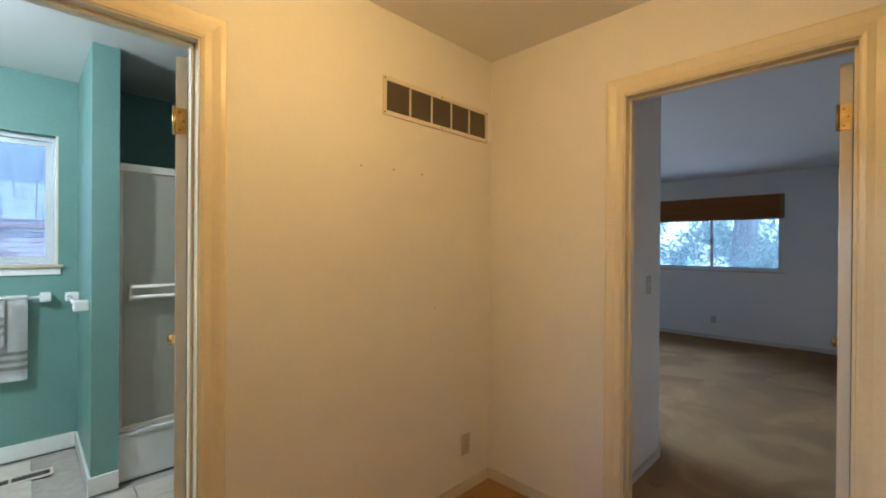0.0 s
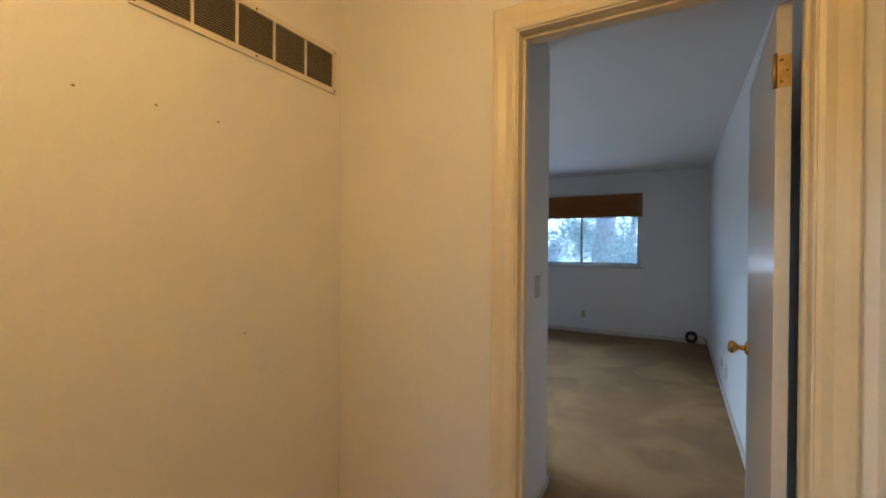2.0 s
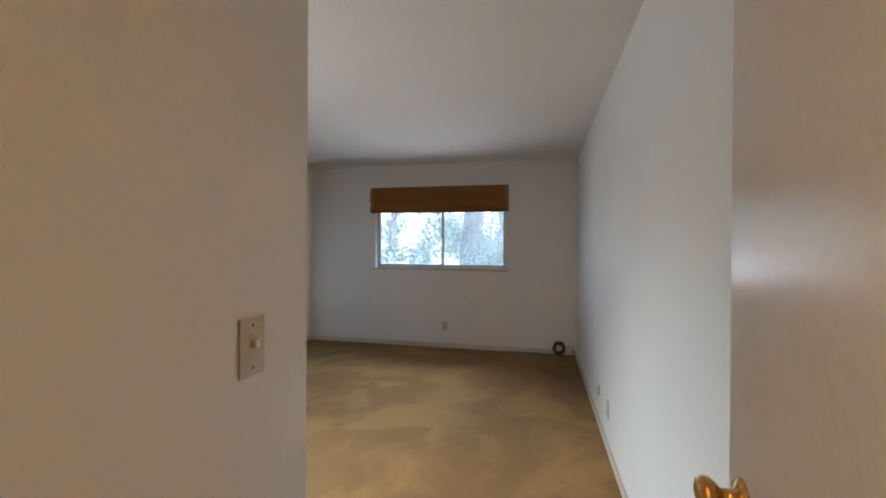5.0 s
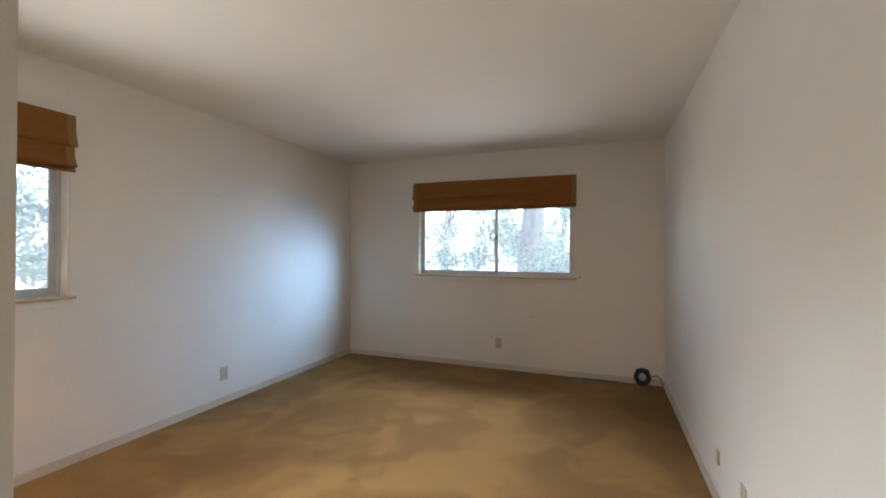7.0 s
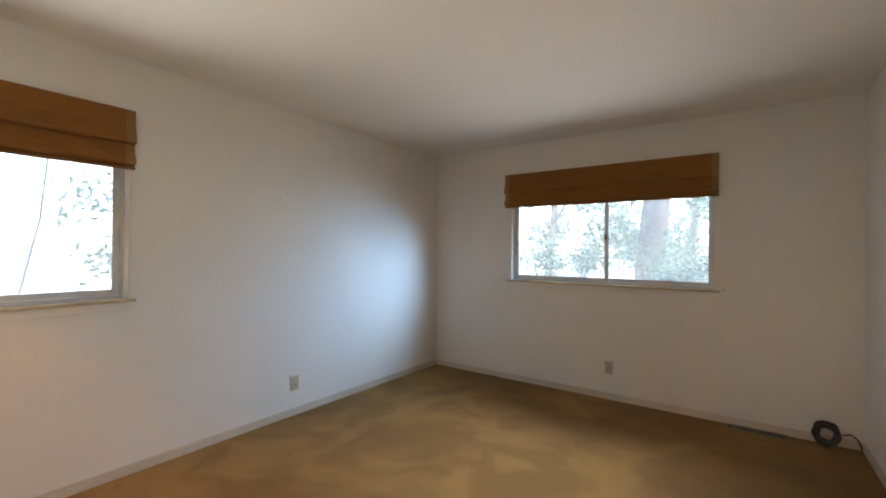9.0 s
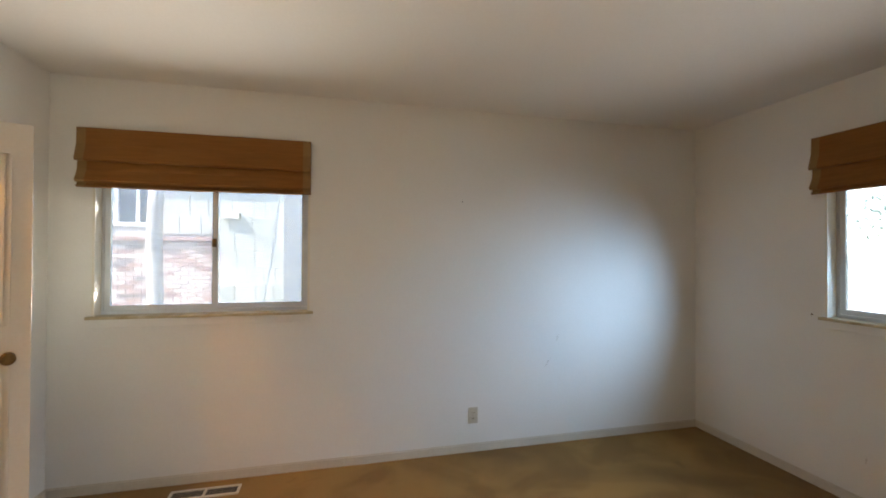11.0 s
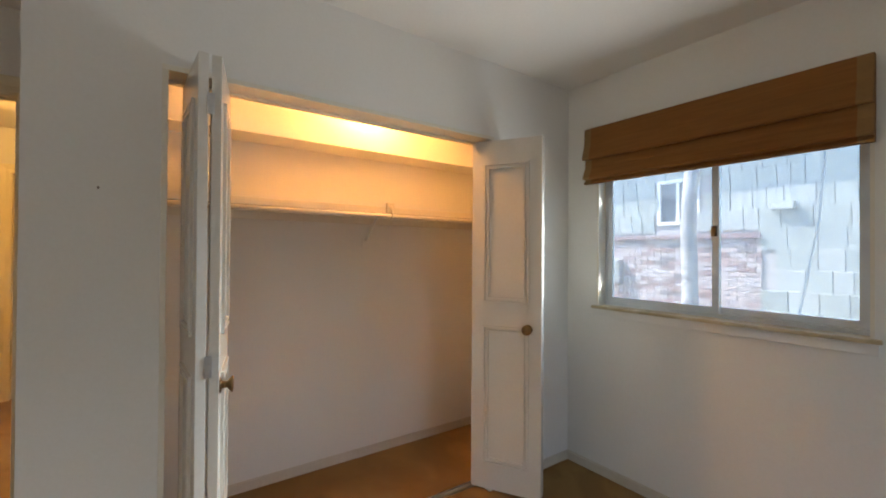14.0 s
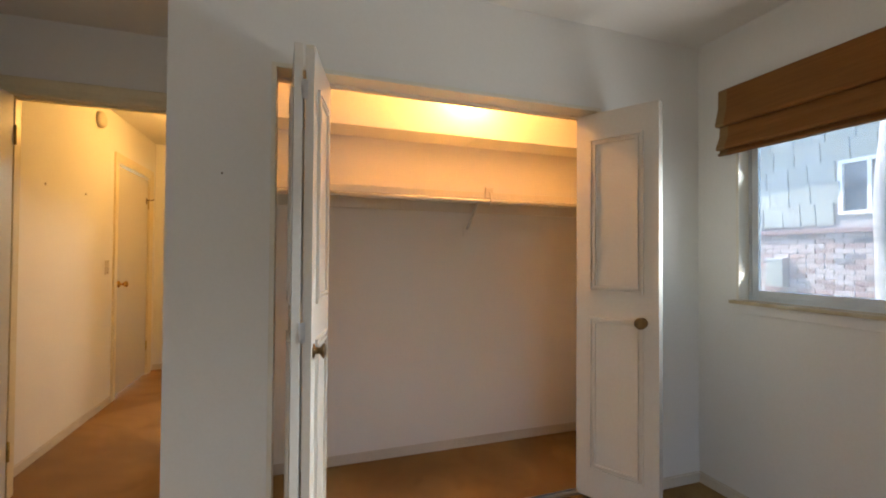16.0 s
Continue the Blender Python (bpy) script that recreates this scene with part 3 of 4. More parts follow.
# ---- windows ----
def slider_window(name, label, m, width, height, depth, mid):
    """Two-light sliding window. Local x along the wall, y outwards from the room face, z up from the sill."""
    w = thing(name, label, "window", m, kind="structure")
    y0, y1 = depth - 0.05, depth
    f = part("window_frame", boxes((0, 0.025, y0, y1, 0, height), (width - 0.025, width, y0, y1, 0, height), (0.025, width - 0.025, y0, y1, 0, 0.03), (0.025, width - 0.025, y0, y1, height - 0.03, height)), ALU, w, "weathered aluminium frame")
    for i, (a, b, y) in enumerate(((0.026, mid + 0.02, y0 + 0.003), (mid - 0.02, width - 0.026, y0 + 0.027))):
        s = part("sash", boxes((a, a + 0.032, y, y + 0.02, 0.031, height - 0.031), (b - 0.032, b, y, y + 0.02, 0.031, height - 0.031), (a + 0.032, b - 0.032, y, y + 0.02, 0.031, 0.062), (a + 0.032, b - 0.032, y, y + 0.02, height - 0.062, height - 0.031)), ALU, w, "sliding aluminium sash")
        p = part("pane", boxes((a + 0.03, b - 0.03, y + 0.008, y + 0.012, 0.06, height - 0.06)), GLASS, s)
        p.visible_shadow = False
    part("latch", soft_box(mid - 0.012, mid + 0.012, y0 - 0.014, y0 + 0.003, height * 0.40, height * 0.40 + 0.055, 0.003), AGED, w, "small dark latch")
    part("jamb_lining", boxes((-0.001, 0.012, -0.002, y0, 0, height)), TRIM, w)
    part("jamb_lining", boxes((width - 0.012, width + 0.001, -0.002, y0, 0, height)), TRIM, w)
    part("window_sill", soft_box(-0.025, width + 0.025, -0.028, y0, -0.008, 0.010, 0.004), RAW, w, "worn cream sill board")
    part("apron", soft_box(-0.015, width + 0.015, -0.012, -0.001, -0.055, -0.009, 0.003), WALL, w)
    return w


slider_window("window_1", "wide two-light aluminium sliding window", pose(BED_E, 2.66, 1.028, 0, 0, -90), 1.81, 1.05, 0.12, 0.945)
slider_window("window_2", "two-light aluminium sliding window towards the neighbour", pose(3.435, BED_N, 1.022), 1.215, 1.055, 0.12, 0.63)
slider_window("window_3", "bathroom sliding window with an aluminium frame", pose(-0.62, 3.81, 1.21), 1.06, 0.85, 0.12, 0.53)
slider_window("window_4", "dim window of the room beyond the hall", pose(-3.9, 0.3, 0.9, 0, 0, 90), 1.2, 1.1, 0.10, 0.6)


def roman_blind(name, m, width):
    """Woven blind drawn up: local x along the wall, y into the room, z up from its lower edge."""
    b = thing(name, "brown woven roman blind with tan edge bands, drawn up", "blind", m, group="woven blinds")
    def fold(z0, z1, d0, d1, label):
        # a hanging fold: front skin and rounded lower lip
        prof = [(0.006, z1), (d0, z1), (d0 + 0.003, (z0 + z1) / 2), (d1, z0 + 0.012), (d1 - 0.004, z0 + 0.002), (d1 - 0.014, z0), (0.006, z0 + 0.006)]
        for n, x0, x1, mat, lab in (("cloth", 0.048, width - 0.048, BLIND, label), ("edge_band", 0.0, 0.048, EDGE, "lighter tan binding"), ("edge_band", width - 0.048, width, EDGE, "lighter tan binding")):
            bm = bmesh.new()
            steps = 16 if n == "cloth" else 2
            rows = []
            for i in range(steps + 1):
                x = x0 + (x1 - x0) * i / steps
                sag = 0.004 * math.sin(math.pi * x / width * 1.0) + 0.0012 * math.sin(x * 23)
                rows.append([bm.verts.new((x, -(y + (0.0 if k in (0, 6) else 0.8 * sag)), z - sag * (1 if k in (3, 4, 5, 6) else 0))) for k, (y, z) in enumerate(prof)])
            for p, q in zip(rows, rows[1:]):
                for k in range(len(prof)):
                    bm.faces.new((p[k], q[k], q[(k + 1) % len(prof)], p[(k + 1) % len(prof)]))
            bm.faces.new(rows[0]), bm.faces.new(rows[-1][::-1])
            bmesh.ops.recalc_face_normals(bm, faces=bm.faces)
            part(n, bm, mat, b, lab)
    fold(0.150, 0.345, 0.040, 0.066, "brown woven cloth")
    fold(0.028, 0.172, 0.030, 0.060, "brown woven cloth")
    fold(0.0, 0.032, 0.030, 0.046, "brown woven cloth")
    part("head_rail", soft_box(0.004, width - 0.004, -0.034, -0.001, 0.315, 0.343, 0.002), VENT, b)
    return b


roman_blind("roman_blind", pose(3.368, BED_N, 1.785), 1.288)
roman_blind("roman_blind", pose(BED_E, 2.71, 1.785, 0, 0, -90), 1.875)
cord = thing("blind_cord", "thin white blind cord hanging beside the window", "cord")
part("cord", tube([(BED_E - 0.02, 0.83, 2.10), (BED_E - 0.018, 0.828, 1.5), (BED_E - 0.02, 0.83, 0.80)], 0.0018, 6), TRIM, cord)
for y in (2.735, 0.80):
    solid("wall_screw", turned([(0.006, 0), (0.004, 0.006)], 8), AGED, "small dark screw stuck in the painted wall", "screw", m=Matrix.Translation((BED_E, y, 1.045)) @ pose(0, 0, 0, 0, -90))


# ---- wall fittings ----
def outlet(m, name="wall_outlet"):
    """Plate in local x (across), z (up), facing -y."""
    o = thing(name, "beige plastic duplex outlet plate on the wall", "outlet", m, group="wall outlets")
    part("plate", soft_box(-0.035, 0.035, -0.006, 0, -0.057, 0.057, 0.003), PLATE, o)
    for z in (-0.02, 0.02):
        s = part("socket", soft_box(-0.016, 0.016, -0.0085, -0.006, z - 0.014, z + 0.014, 0.002), PLATE, o)
        part("slot", boxes((-0.008, -0.005, -0.0092, -0.0086, z - 0.005, z + 0.006)), DARK, s)
        part("slot", boxes((0.005, 0.008, -0.0092, -0.0086, z - 0.005, z + 0.006)), DARK, s)
    part("screw", turned([(0.003, 0), (0.0025, 0.001)], 8), AGED, o, m=Matrix.Translation((0, -0.006, 0)) @ pose(0, 0, 0, 90))
    return o


def switch(m, label):
    o = thing("light_switch", label, "switch", m)
    part("plate", soft_box(-0.036, 0.036, -0.006, 0, -0.058, 0.058, 0.003), PLATE, o)
    part("toggle", soft_box(-0.005, 0.005, -0.018, -0.006, -0.003, 0.011, 0.002), TRIM, o, "cream toggle")
    for z in (-0.042, 0.042):
        part("screw", turned([(0.003, 0), (0.0025, 0.001)], 8), AGED, o, m=Matrix.Translation((0, -0.006, z)) @ pose(0, 0, 0, 90))
    return o


outlet(pose(5.775, BED_N, 0.255))
outlet(pose(BED_E, 1.665, 0.285, 0, 0, -90))
outlet(pose(5.22, BED_S, 0.262, 0, 0, 180))
jack = thing("phone_jack", "small beige phone jack plate on the wall", "outlet", pose(5.64, BED_S, 0.25, 0, 0, 180))
part("plate", soft_box(-0.022, 0.022, -0.010, 0, -0.036, 0.036, 0.003), PLATE, jack)
outlet(pose(2.02, HALL_N, 0.258))
switch(pose(3.01, STUB, 1.128), "beige light switch by the bedroom passage")
switch(pose(0.865, HALL_S, 1.135, 0, 0, 180), "beige light switch beside the hallway door")
switch(pose(1.82, 1.76, 1.13, 0, 0, 180), "beige light switch in the bathroom")

# round detector high on the hall's south wall
det = thing("hall_detector", "round white ceiling-height detector on the hall wall", "detector", pose(1.04, HALL_S, 2.30, -90))
part("case", turned([(0.065, 0), (0.065, 0.022), (0.055, 0.034), (0.02, 0.038)], 28), VENT, det, "", True)

# return-air grille on the hall wall
grille = thing("wall_grille", "cream enamelled wall register with five dark louvred panels", "vent", pose(1.44, HALL_N, 1.958))
GW, GH = 0.752, 0.178
part("frame", boxes((0, GW, -0.008, 0, 0, 0.02), (0, GW, -0.008, 0, GH - 0.02, GH), (0, 0.02, -0.008, 0, 0.02, GH - 0.02), (GW - 0.02, GW, -0.008, 0, 0.02, GH - 0.02), *[(0.02 + i * 0.1424 - 0.004, 0.02 + i * 0.1424 + 0.004, -0.008, 0, 0.02, GH - 0.02) for i in range(1, 5)]), VENT, grille)
part("backing", boxes((0.02, GW - 0.02, -0.001, -0.0005, 0.02, GH - 0.02)), DARK, grille)
me = finish("slat", rounded(boxes((0, 0.134, -0.0035, -0.001, -0.0022, 0.0022)), 0.0008, 1), SLAT)
for i in range(5):
    for k in range(16):
        piece("slat", me, grille, Matrix.Translation((0.024 + i * 0.1424, -0.0012, 0.025 + k * 0.0086)) @ pose(0, 0, 0, 25))
for x in (0.01, GW / 2, GW - 0.01):
    for z in (0.010, GH - 0.010):
        part("screw", turned([(0.0045, 0), (0.003, 0.002)], 8), AGED, grille, m=Matrix.Translation((x, -0.008, z)) @ pose(0, 0, 0, 90))


def nail_hole(p, facing, r=0.006):
    turn = {"-y": (90, 0), "+y": (-90, 0), "-x": (0, -90), "+x": (0, 90)}[facing]
    bm = turned([(r, 0.0), (r * 0.8, 0.0012), (r * 0.3, 0.0006)], 9)
    for v in bm.verts:
        v.co.x *= 1 + 0.5 * random.random()
    solid("nail_hole", bm, SLAT, "small dark nail hole in the plaster", "nail hole", m=Matrix.Translation(p) @ pose(0, 0, 0, *turn))


for x, z in ((1.327, 1.706), (1.508, 1.712), (1.686, 1.712), (1.781, 1.037)):
    nail_hole((x, HALL_N - 0.001, z), "-y", 0.0032)
nail_hole((5.69, BED_N - 0.001, 1.78), "-y", 0.004)
nail_hole((BED_W + 0.001, 1.195, 1.56), "+x", 0.004)
nail_hole((1.748, HALL_S + 0.001, 1.68), "+y", 0.008)
nail_hole((1.235, HALL_S + 0.001, 1.687), "+y", 0.008)


SCUFF = textured("scuff", (0.62, 0.58, 0.51), (0.70, 0.66, 0.60), 30, 0.7, bump=0.05)


def scuff(p, facing, length, tilt):
    """A short dull rub mark on the paint."""
    bm = bmesh.new()
    top = [bm.verts.new((length * (i / 8 - 0.5), 0.0025 * math.sin(i * 1.7) + 0.004 * math.sin(math.pi * i / 8), 0.0006)) for i in range(9)]
    low = [bm.verts.new((length * (i / 8 - 0.5), 0.0020 * math.sin(i * 2.3) - 0.004 * math.sin(math.pi * i / 8), 0.0006)) for i in range(9)]
    for i in range(8):
        bm.faces.new((low[i], low[i + 1], top[i + 1], top[i]))
    bmesh.ops.solidify(bm, geom=bm.faces[:], thickness=0.0004)
    turn = {"-y": pose(0, 0, 0, 90), "-x": pose(0, 0, 0, 90, 0, -90), "+x": pose(0, 0, 0, 90, 0, 90)}[facing]
    solid("scuff_mark", bm, SCUFF, "faint grey rub mark on the painted wall", "scuff mark", m=Matrix.Translation(p) @ turn @ pose(0, 0, 0, 0, 0, tilt))


scuff((BED_E - 0.0006, 1.31, 0.60), "-x", 0.16, 4)
scuff((BED_E - 0.0006, 2.46, 0.27), "-x", 0.05, 80)
scuff((6.36, BED_N - 0.0006, 0.60), "-y", 0.09, 55)
scuff((6.44, BED_N - 0.0006, 0.78), "-y", 0.06, 70)


def floor_register(m, length, paint=None):
    r = thing("floor_register", "brown metal floor register set in the carpet" if paint else "cream metal floor register set in the floor", "vent", m, group="floor registers")
    part("frame", boxes((0, length, 0, 0.014, 0, 0.008), (0, length, 0.086, 0.1, 0, 0.008), (0, 0.014, 0.014, 0.086, 0, 0.008), (length - 0.014, length, 0.014, 0.086, 0, 0.008), (length / 2 - 0.006, length / 2 + 0.006, 0.014, 0.086, 0, 0.008)), paint or VENT, r)
    part("backing", boxes((0.014, length - 0.014, 0.014, 0.086, 0.0005, 0.0015)), DARK, r)
    sm = finish("slat", boxes((-0.0016, 0.0016, 0.015, 0.085, 0.0016, 0.007)), SLAT)
    n = int((length - 0.04) / 0.013)
    for k in range(n):
        x = 0.022 + k * 0.013
        if abs(x - length / 2) > 0.009:
            piece("slat", sm, r, Matrix.Translation((x, 0, 0)) @ pose(0, 0, 0, 0, 18))
    return r


floor_register(pose(3.895, 3.415, 0.001), 0.38)
floor_register(pose(7.68, 0.41, 0.001, 0, 0, 90), 0.37, SLAT)

# coil of cable leaning on the wall in the corner
coil = thing("cable_coil", "coil of black cable leaning in the corner of the bedroom", "cable")
loops = []
for i in range(181):
    a = 2 * math.pi * i / 30
    wob = 0.005 * math.sin(i * 0.7) + 0.003 * math.sin(i * 1.9)
    r = 0.057 + 0.012 * math.sin(i * 0.23) + wob
    loops.append((7.625 + 0.016 * math.sin(a * 0.31 + i * 0.05) + 0.05 * math.sin(a) * 0.5, 0.20 + r * math.cos(a), 0.092 + r * math.sin(a)))
part("coil", tube(loops, 0.012, 7), RUBBER, coil, "", True)
part("tail", tube([(7.63, 0.12, 0.10), (7.645, 0.075, 0.11), (7.66, 0.04, 0.075), (7.675, 0.02, 0.03), (7.68, 0.018, 0.009)], 0.005, 7), RUBBER, coil, "", True)

# ---- bathroom ----
tile_mesh = finish("tile", rounded(boxes((-0.097, 0.097, -0.097, 0.097, -0.012, 0.0)), 0.002, 1), TILE)
bath_floor = bpy.data.objects["floor_bath"]
for i in range(11):
    for k in range(10):
        x, y = -1.18 + i * 0.2, 1.85 + k * 0.2
        if not (x > 0.42 and y > 2.9):
            piece("tile", tile_mesh, bath_floor, Matrix.Translation((x, y, 0)))
for d in ((-1.30, 0.527, 3.797, 3.81), (0.527, 0.54, 3.0, 3.797), (0.527, 0.66, 2.987, 3.0)):
    structure("baseboard", soft_box(*d, 0.0, 0.10, 0.003), CERAMIC, "white bathroom baseboard", "baseboard")
floor_register(pose(0.05, 3.43, 0.001), 0.36)
tub = thing("bathtub", "white enamelled tub with a plain apron", "bathtub")
part("apron", soft_box(0.662, 2.268, 3.04, 3.10, 0.0, 0.255, 0.006), CERAMIC, tub)
part("rim", soft_box(0.662, 2.268, 3.03, 3.13, 0.255, 0.28, 0.010), CERAMIC, tub)
part("back_rim", soft_box(0.662, 2.268, 3.73, 3.808, 0.0, 0.28, 0.010), CERAMIC, tub)
part("end", soft_box(0.662, 0.75, 3.13, 3.73, 0.0, 0.28, 0.010), CERAMIC, tub)
part("end", soft_box(2.18, 2.268, 3.13, 3.73, 0.0, 0.28, 0.010), CERAMIC, tub)
part("basin", soft_box(0.75, 2.18, 3.10, 3.73, 0.0, 0.04, 0.004), CERAMIC, tub)
screen = thing("shower_screen", "sliding frosted glass tub screen in a pale metal frame", "shower door")
for n, d in (("top_rail", (0.662, 2.268, 3.065, 3.115, 1.775, 1.82)), ("bottom_rail", (0.662, 2.268, 3.065, 3.115, 0.28, 0.31)), ("side_rail", (0.662, 0.687, 3.065, 3.115, 0.31, 1.775)), ("side_rail", (2.243, 2.268, 3.065, 3.115, 0.31, 1.775))):
    part(n, soft_box(*d, 0.004), VENT, screen, "cream metal rail")
for x0, x1, y in ((0.69, 1.48, 3.075), (1.43, 2.24, 3.095)):
    p = part("panel", boxes((x0, x1, y, y + 0.006, 0.31, 1.775)), FROST, screen, "frosted glass panel")
part("towel_bar", tube([(0.72, 3.035, 1.11), (1.44, 3.035, 1.11)], 0.010, 10), VENT, screen, "", True)
part("towel_bar", tube([(0.72, 3.035, 1.05), (1.44, 3.035, 1.05)], 0.010, 10), VENT, screen, "", True)
for x in (0.72, 1.44):
    part("post", soft_box(x - 0.01, x + 0.01, 3.03, 3.075, 1.03, 1.13, 0.003), VENT, screen)

bar = thing("towel_bar", "white ceramic towel bar on the teal wall", "towel bar")
for x in (-0.26, 0.38):
    part("bracket", soft_box(x - 0.028, x + 0.028, 3.74, 3.81, 0.985, 1.045, 0.012), CERAMIC, bar)
part("bar", tube([(-0.26, 3.755, 1.015), (0.38, 3.755, 1.015)], 0.011, 12), CERAMIC, bar, "", True)
bar2 = thing("towel_bar", "white ceramic towel bar on the partition", "towel bar")
for y in (3.12, 3.72):
    part("bracket", soft_box(0.47, 0.54, y - 0.028, y + 0.028, 0.985, 1.045, 0.012), CERAMIC, bar2)
part("bar", tube([(0.488, 3.12, 1.015), (0.488, 3.72, 1.015)], 0.011, 12), CERAMIC, bar2, "", True)


def towel(m, width, drop, label):
    t = thing("towel", label, "towel", m)

    def cloth(z_hi, z_lo, lift=0.0):
        bm = bmesh.new()
        grid = []
        rows = 10
        for k in range(rows + 1):
            z = z_hi + (z_lo - z_hi) * k / rows
            grid.append([bm.verts.new((x * width / 12, -0.016 - lift - 0.006 * math.sin(x * 0.8) * (1 - z / 0.02 * 0.03) - 0.004 * math.sin(x * 1.7 + z * 9), z)) for x in range(13)])
        for a, b in zip(grid, grid[1:]):
            for i in range(12):
                bm.faces.new((a[i], a[i + 1], b[i + 1], b[i]))
        bmesh.ops.solidify(bm, geom=bm.faces[:], thickness=0.007)
        return bm

    part("body", cloth(0.0, -drop), TOWEL, t, "", True)
    part("fold", soft_box(0, width, -0.022, 0.020, 0.002, 0.022, 0.008), TOWEL, t, "", True)
    for z in (0.09, 0.135, 0.18):
        part("stripe", cloth(-drop + z, -drop + z - 0.022, 0.003), STRIPE, t, "olive grey stripe", True)
    return t


towel(pose(0.065, 3.755, 1.013), 0.235, 0.50, "white towel with olive stripes over the towel bar")
towel(pose(0.0, 3.735, 1.013), 0.20, 0.28, "smaller white towel laid over the bath towel")

# ---- outdoors ----
bm = bmesh.new()
bmesh.ops.create_grid(bm, x_segments=40, y_segments=40, size=400)
for v in bm.verts:
    v.co.z = -0.45
structure("ground", bm, LAWN, "grass ground around the house, made pale to bounce daylight", "ground")

house = thing("neighbour_house", "neighbouring house with brick base and pale shingle walls", "house")
NY = 8.0
part("wall", boxes((-9.0, 1.55, NY, NY + 6, -0.45, 3.4), (1.55, 2.17, NY, NY + 6, -0.45, 1.80), (1.55, 2.17, NY, NY + 6, 2.50, 3.4), (2.17, 3.95, NY, NY + 6, -0.45, 3.4), (1.55, 2.17, NY + 0.5, NY + 6, 1.80, 2.50)), MORTAR, house)
part("roof", boxes((-9.4, 4.4, NY - 0.5, NY + 6.5, 3.4, 3.55)), ROOFING, house, "dark flat eave")
nw = part("window", boxes((1.55, 1.60, NY - 0.03, NY + 0.06, 1.80, 2.50), (2.12, 2.17, NY - 0.03, NY + 0.06, 1.80, 2.50), (1.60, 2.12, NY - 0.03, NY + 0.06, 1.80, 1.85), (1.60, 2.12, NY - 0.03, NY + 0.06, 2.45, 2.50), (1.84, 1.88, NY - 0.02, NY + 0.05, 1.85, 2.45)), CERAMIC, house, "white framed window")
PANE = textured("dark_pane", (0.05, 0.08, 0.10), (0.03, 0.05, 0.07), 3, 0.08, bump=0.01)
for x0, x1 in ((1.60, 1.84), (1.88, 2.12)):
    part("pane", boxes((x0, x1, NY + 0.01, NY + 0.02, 1.85, 2.45)), PANE, nw)
bw = part("window", boxes((-1.10, -1.05, NY - 0.03, NY + 0.01, 1.30, 2.40), (-0.25, -0.20, NY - 0.03, NY + 0.01, 1.30, 2.40), (-1.05, -0.25, NY - 0.03, NY + 0.01, 1.30, 1.35), (-1.05, -0.25, NY - 0.03, NY + 0.01, 2.35, 2.40)), CERAMIC, house, "white framed window")
part("pane", boxes((-1.05, -0.25, NY - 0.02, NY - 0.01, 1.35, 2.35)), PANE, bw)
part("sill_course", soft_box(-2.5, 2.94, NY - 0.07, NY, 1.575, 1.635, 0.008), BRICK, house, "brick sill course")
part("vent_hood", soft_box(3.05, 3.30, NY - 0.14, NY - 0.01, 1.93, 2.03, 0.01), SHINGLE, house, "small wall vent hood")
part("meter_box", soft_box(0.75, 0.98, NY - 0.16, NY - 0.03, 0.85, 1.25, 0.01), STEEL, house, "grey meter box")
tree = thing("tree", "slim tree with a pale rough trunk outside the window", "tree")
part("trunk", tube([(2.48 + 0.03 * math.sin(k * 0.9), 7.0 + 0.04 * math.cos(k * 1.3), -0.45 + k * 0.35) for k in range(14)], lambda s: 0.105 - 0.03 * s, 12), BARK, tree, "", True)
for dx, dy, h in ((-0.9, -0.5, 3.6), (0.8, -0.3, 3.9), (-0.2, 0.8, 4.1), (0.3, -0.9, 4.0)):
    part("limb", tube([(2.48, 7.0, h), (2.48 + dx * 0.5, 7.0 + dy * 0.5, h + 0.55), (2.48 + dx, 7.0 + dy, h + 0.8)], lambda s: 0.045 - 0.03 * s, 8), BARK, tree)


def leaf_mesh(centres, count, spread, size, seed):
    rng = np.random.default_rng(seed)
    pick = rng.integers(0, len(centres), count)
    mid = np.array(centres)[pick] + rng.normal(0, 1, (count, 3)) * np.array(spread)
    a = rng.normal(0, 1, (count, 3))
    a /= np.linalg.norm(a, axis=1)[:, None]
    b = np.cross(a, rng.normal(0, 1, (count, 3)))
    b /= np.linalg.norm(b, axis=1)[:, None]
    s = size * rng.uniform(0.6, 1.4, (count, 1))
    verts = np.stack([mid - a * s, mid + b * s * 0.45, mid + a * s, mid - b * s * 0.45], 1).reshape(-1, 3)
    me = bpy.data.meshes.new("crown")
    me.from_pydata(verts.tolist(), [], [(4 * i, 4 * i + 1, 4 * i + 2, 4 * i + 3) for i in range(count)])
    me.materials.append(LEAF)
    return me


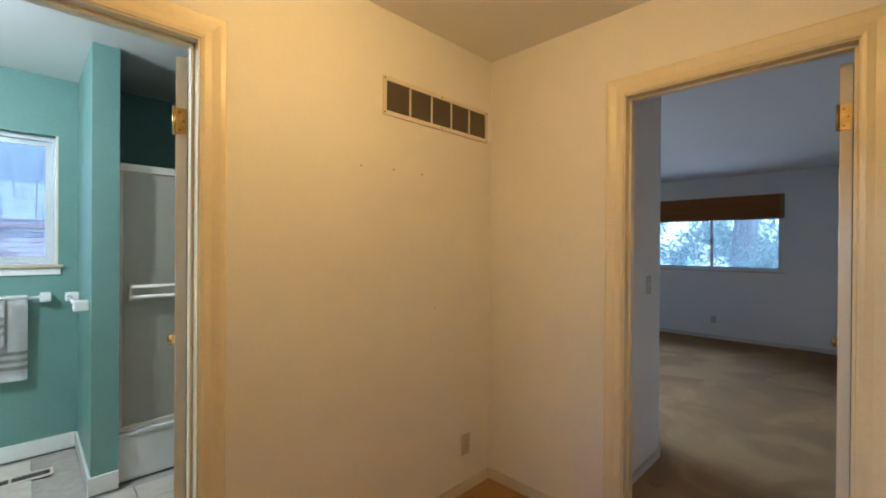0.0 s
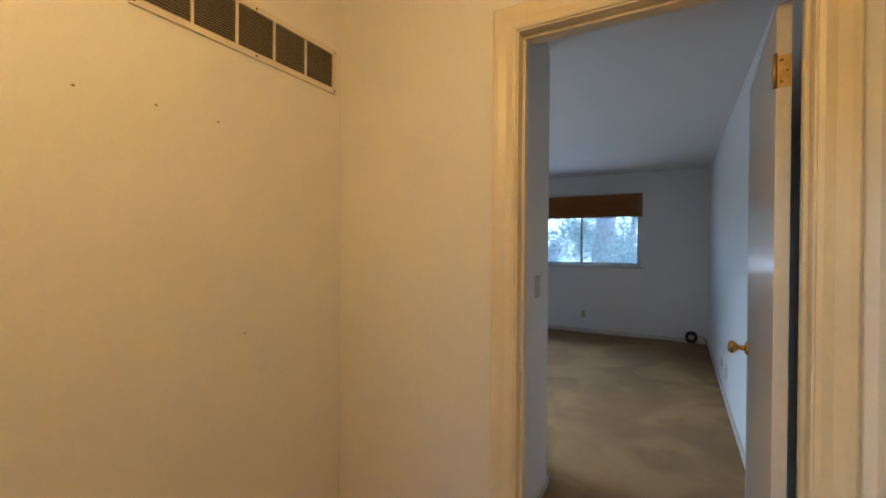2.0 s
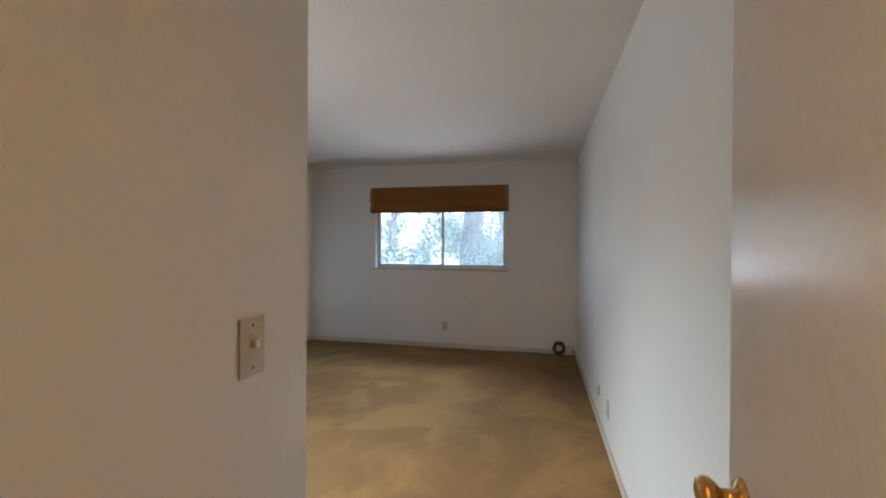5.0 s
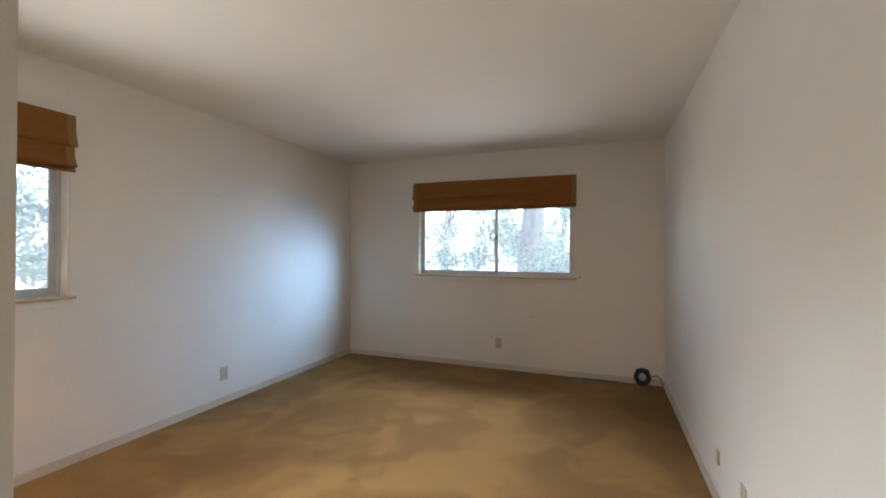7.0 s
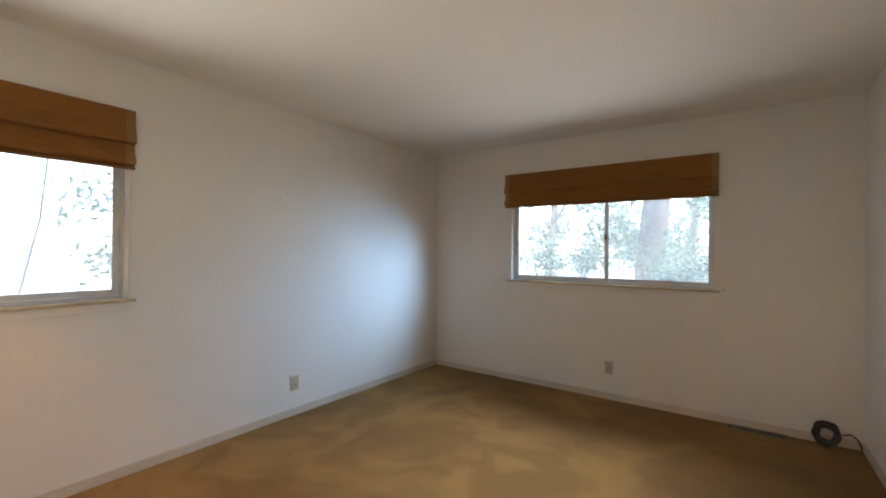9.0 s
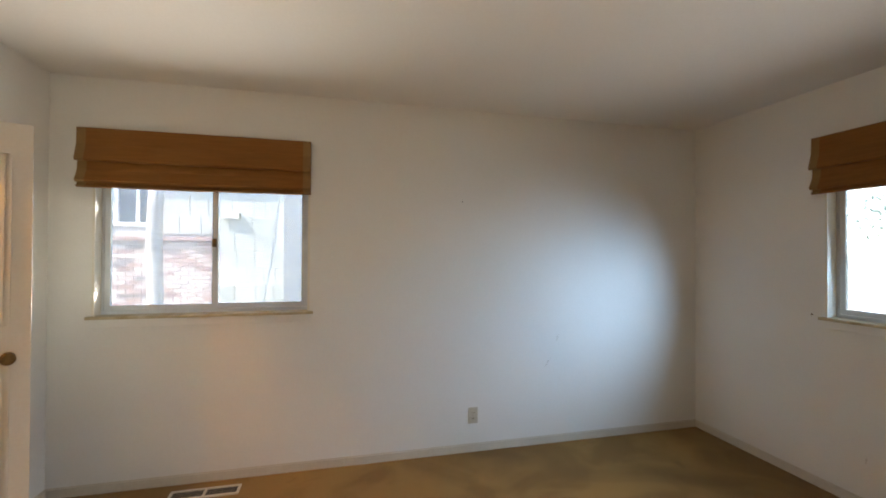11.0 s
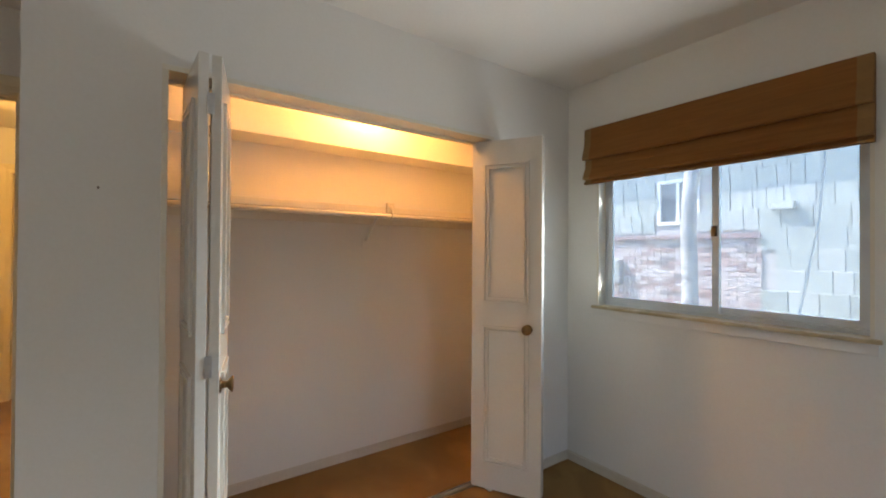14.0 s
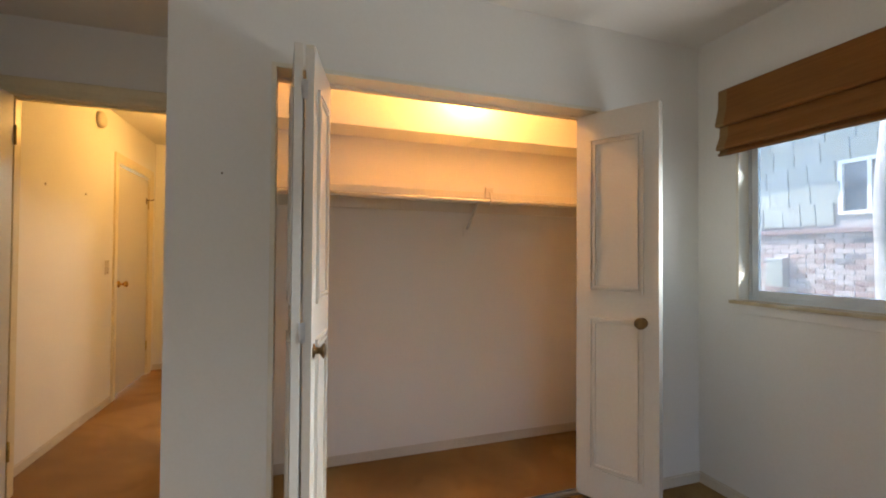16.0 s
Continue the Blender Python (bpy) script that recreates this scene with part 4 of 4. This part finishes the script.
def big_tree(x, y, height, width, seed, bark, clumps=40, leaves=9000, low=0.35, size=0.075, girth=0.17):
    rng = random.Random(seed)
    t = thing("tree", "leafy garden tree seen through the window", "tree")
    lean = rng.uniform(-0.3, 0.3)
    part("trunk", tube([(x + lean * k / 8, y + 0.08 * math.sin(k), -0.45 + height * 0.8 * k / 8) for k in range(9)], lambda s: girth * (1 - 0.6 * s), 12), bark, t, "", True)
    centres = []
    for i in range(clumps):
        a, h = rng.uniform(0, 2 * math.pi), rng.uniform(low, 1.0)
        r = width * math.sqrt(rng.random()) * (1.15 - 0.75 * h)
        centres.append((x + r * math.cos(a), y + r * math.sin(a), height * h))
        if i % 4 == 0:
            part("limb", tube([(x + lean * 0.5, y, height * h * 0.7), (x + r * 0.5 * math.cos(a), y + r * 0.5 * math.sin(a), height * (h * 0.85 + 0.03)), centres[-1]], lambda s: 0.05 * (1 - 0.8 * s), 6), bark, t)
    crown = new("crown", leaf_mesh(centres, leaves, (width * 0.10, width * 0.10, height * 0.035), size, seed))
    crown.parent = t
    return t


big_tree(12.0, 1.95, 7.5, 2.0, 3, DARKBARK, 46, 32000, 0.10, 0.050, 0.30)
big_tree(16.5, 5.6, 7.0, 2.6, 5, DARKBARK, 40, 7000, 0.15)
big_tree(20.0, 2.0, 8.0, 3.2, 8, DARKBARK, 50, 8000, 0.10)
big_tree(8.2, 9.8, 6.0, 2.4, 11, DARKBARK, 44, 8000, 0.12)
big_tree(11.5, 14.0, 7.5, 3.0, 14, DARKBARK, 44, 7000, 0.10)
cable = thing("outdoor_cable", "loose cable hanging outside the window", "cable")
part("cable", tube([(4.42, 4.15, 2.64), (4.40, 4.16, 2.0), (4.36, 4.17, 1.5), (4.27, 4.2, 1.0), (4.15, 4.2, 0.5), (4.1, 4.2, -0.44)], 0.007, 6), ALU, cable)

# bricks and shingles of the neighbouring wall
brick_mesh = finish("brick", rounded(boxes((-0.1, 0.1, -0.022, 0, -0.029, 0.029)), 0.004, 1), BRICK)


def many(name, mesh, spots, parent, mat, label):
    """The pieces past the nearest few hundred, joined."""
    src = [v.co.copy() for v in mesh.vertices]
    faces = [tuple(p.vertices) for p in mesh.polygons]
    verts, polys = [], []
    for sx, x, y, z in spots:
        base = len(verts)
        verts += [(v.x * sx + x, v.y + y, v.z + z) for v in src]
        polys += [tuple(base + i for i in f) for f in faces]
    me2 = bpy.data.meshes.new(name)
    me2.from_pydata(verts, [], polys)
    me2.materials.append(mat)
    ob = new(name, me2)
    ob.parent = parent
    tagged(ob, label, "", "", "stuff")


near, far = [], []
for k in range(30):
    z = -0.40 + k * 0.067
    x = -2.5 - (0.105 if k % 2 else 0)
    while x < 2.93 and z < 1.55:
        end = min(x + 0.2, 2.94)
        if end - x > 0.03:
            (near if 0.35 < x and 0.62 < z else far).append(((end - x) / 0.2, (x + end) / 2, NY, z))
        x += 0.211
for s, x, y, z in near:
    piece("brick", brick_mesh, house, Matrix.Translation((x, y, z)) @ Matrix.Diagonal((s, 1, 1, 1)))
many("brickwork", brick_mesh, far, house, BRICK, "weathered red brick courses")
shingle_mesh = finish("shingle", rounded(boxes((-0.5, 0.5, -0.027, 0.0, -0.135, 0.15)), 0.004, 1), SHINGLE)
near, far = [], []
rng = random.Random(4)
for k in range(15):
    z = -0.34 + k * 0.27
    x = -2.6
    while x < 3.93:
        w = rng.uniform(0.14, 0.34)
        w = min(w, 3.95 - x)
        c = x + w / 2
        x += w
        if z > 3.35 or (z < 1.72 and c < 2.96) or (1.45 < c < 2.27 and 1.7 < z < 2.6) or (-1.2 < c < -0.1 and 1.2 < z < 2.5):
            continue
        (near if c > 1.0 and 0.4 < z < 2.9 else far).append((max(0.02, w - 0.010), c, NY - 0.004 - rng.uniform(0, 0.008), z))
for w, c, y, z in near[:295]:
    piece("shingle", shingle_mesh, house, Matrix.Translation((c, y, z)) @ pose(0, 0, 0, 6.0) @ Matrix.Diagonal((w, 1, 1, 1)))
many("shingles", shingle_mesh, far + near[295:], house, SHINGLE, "pale painted wall shingles")
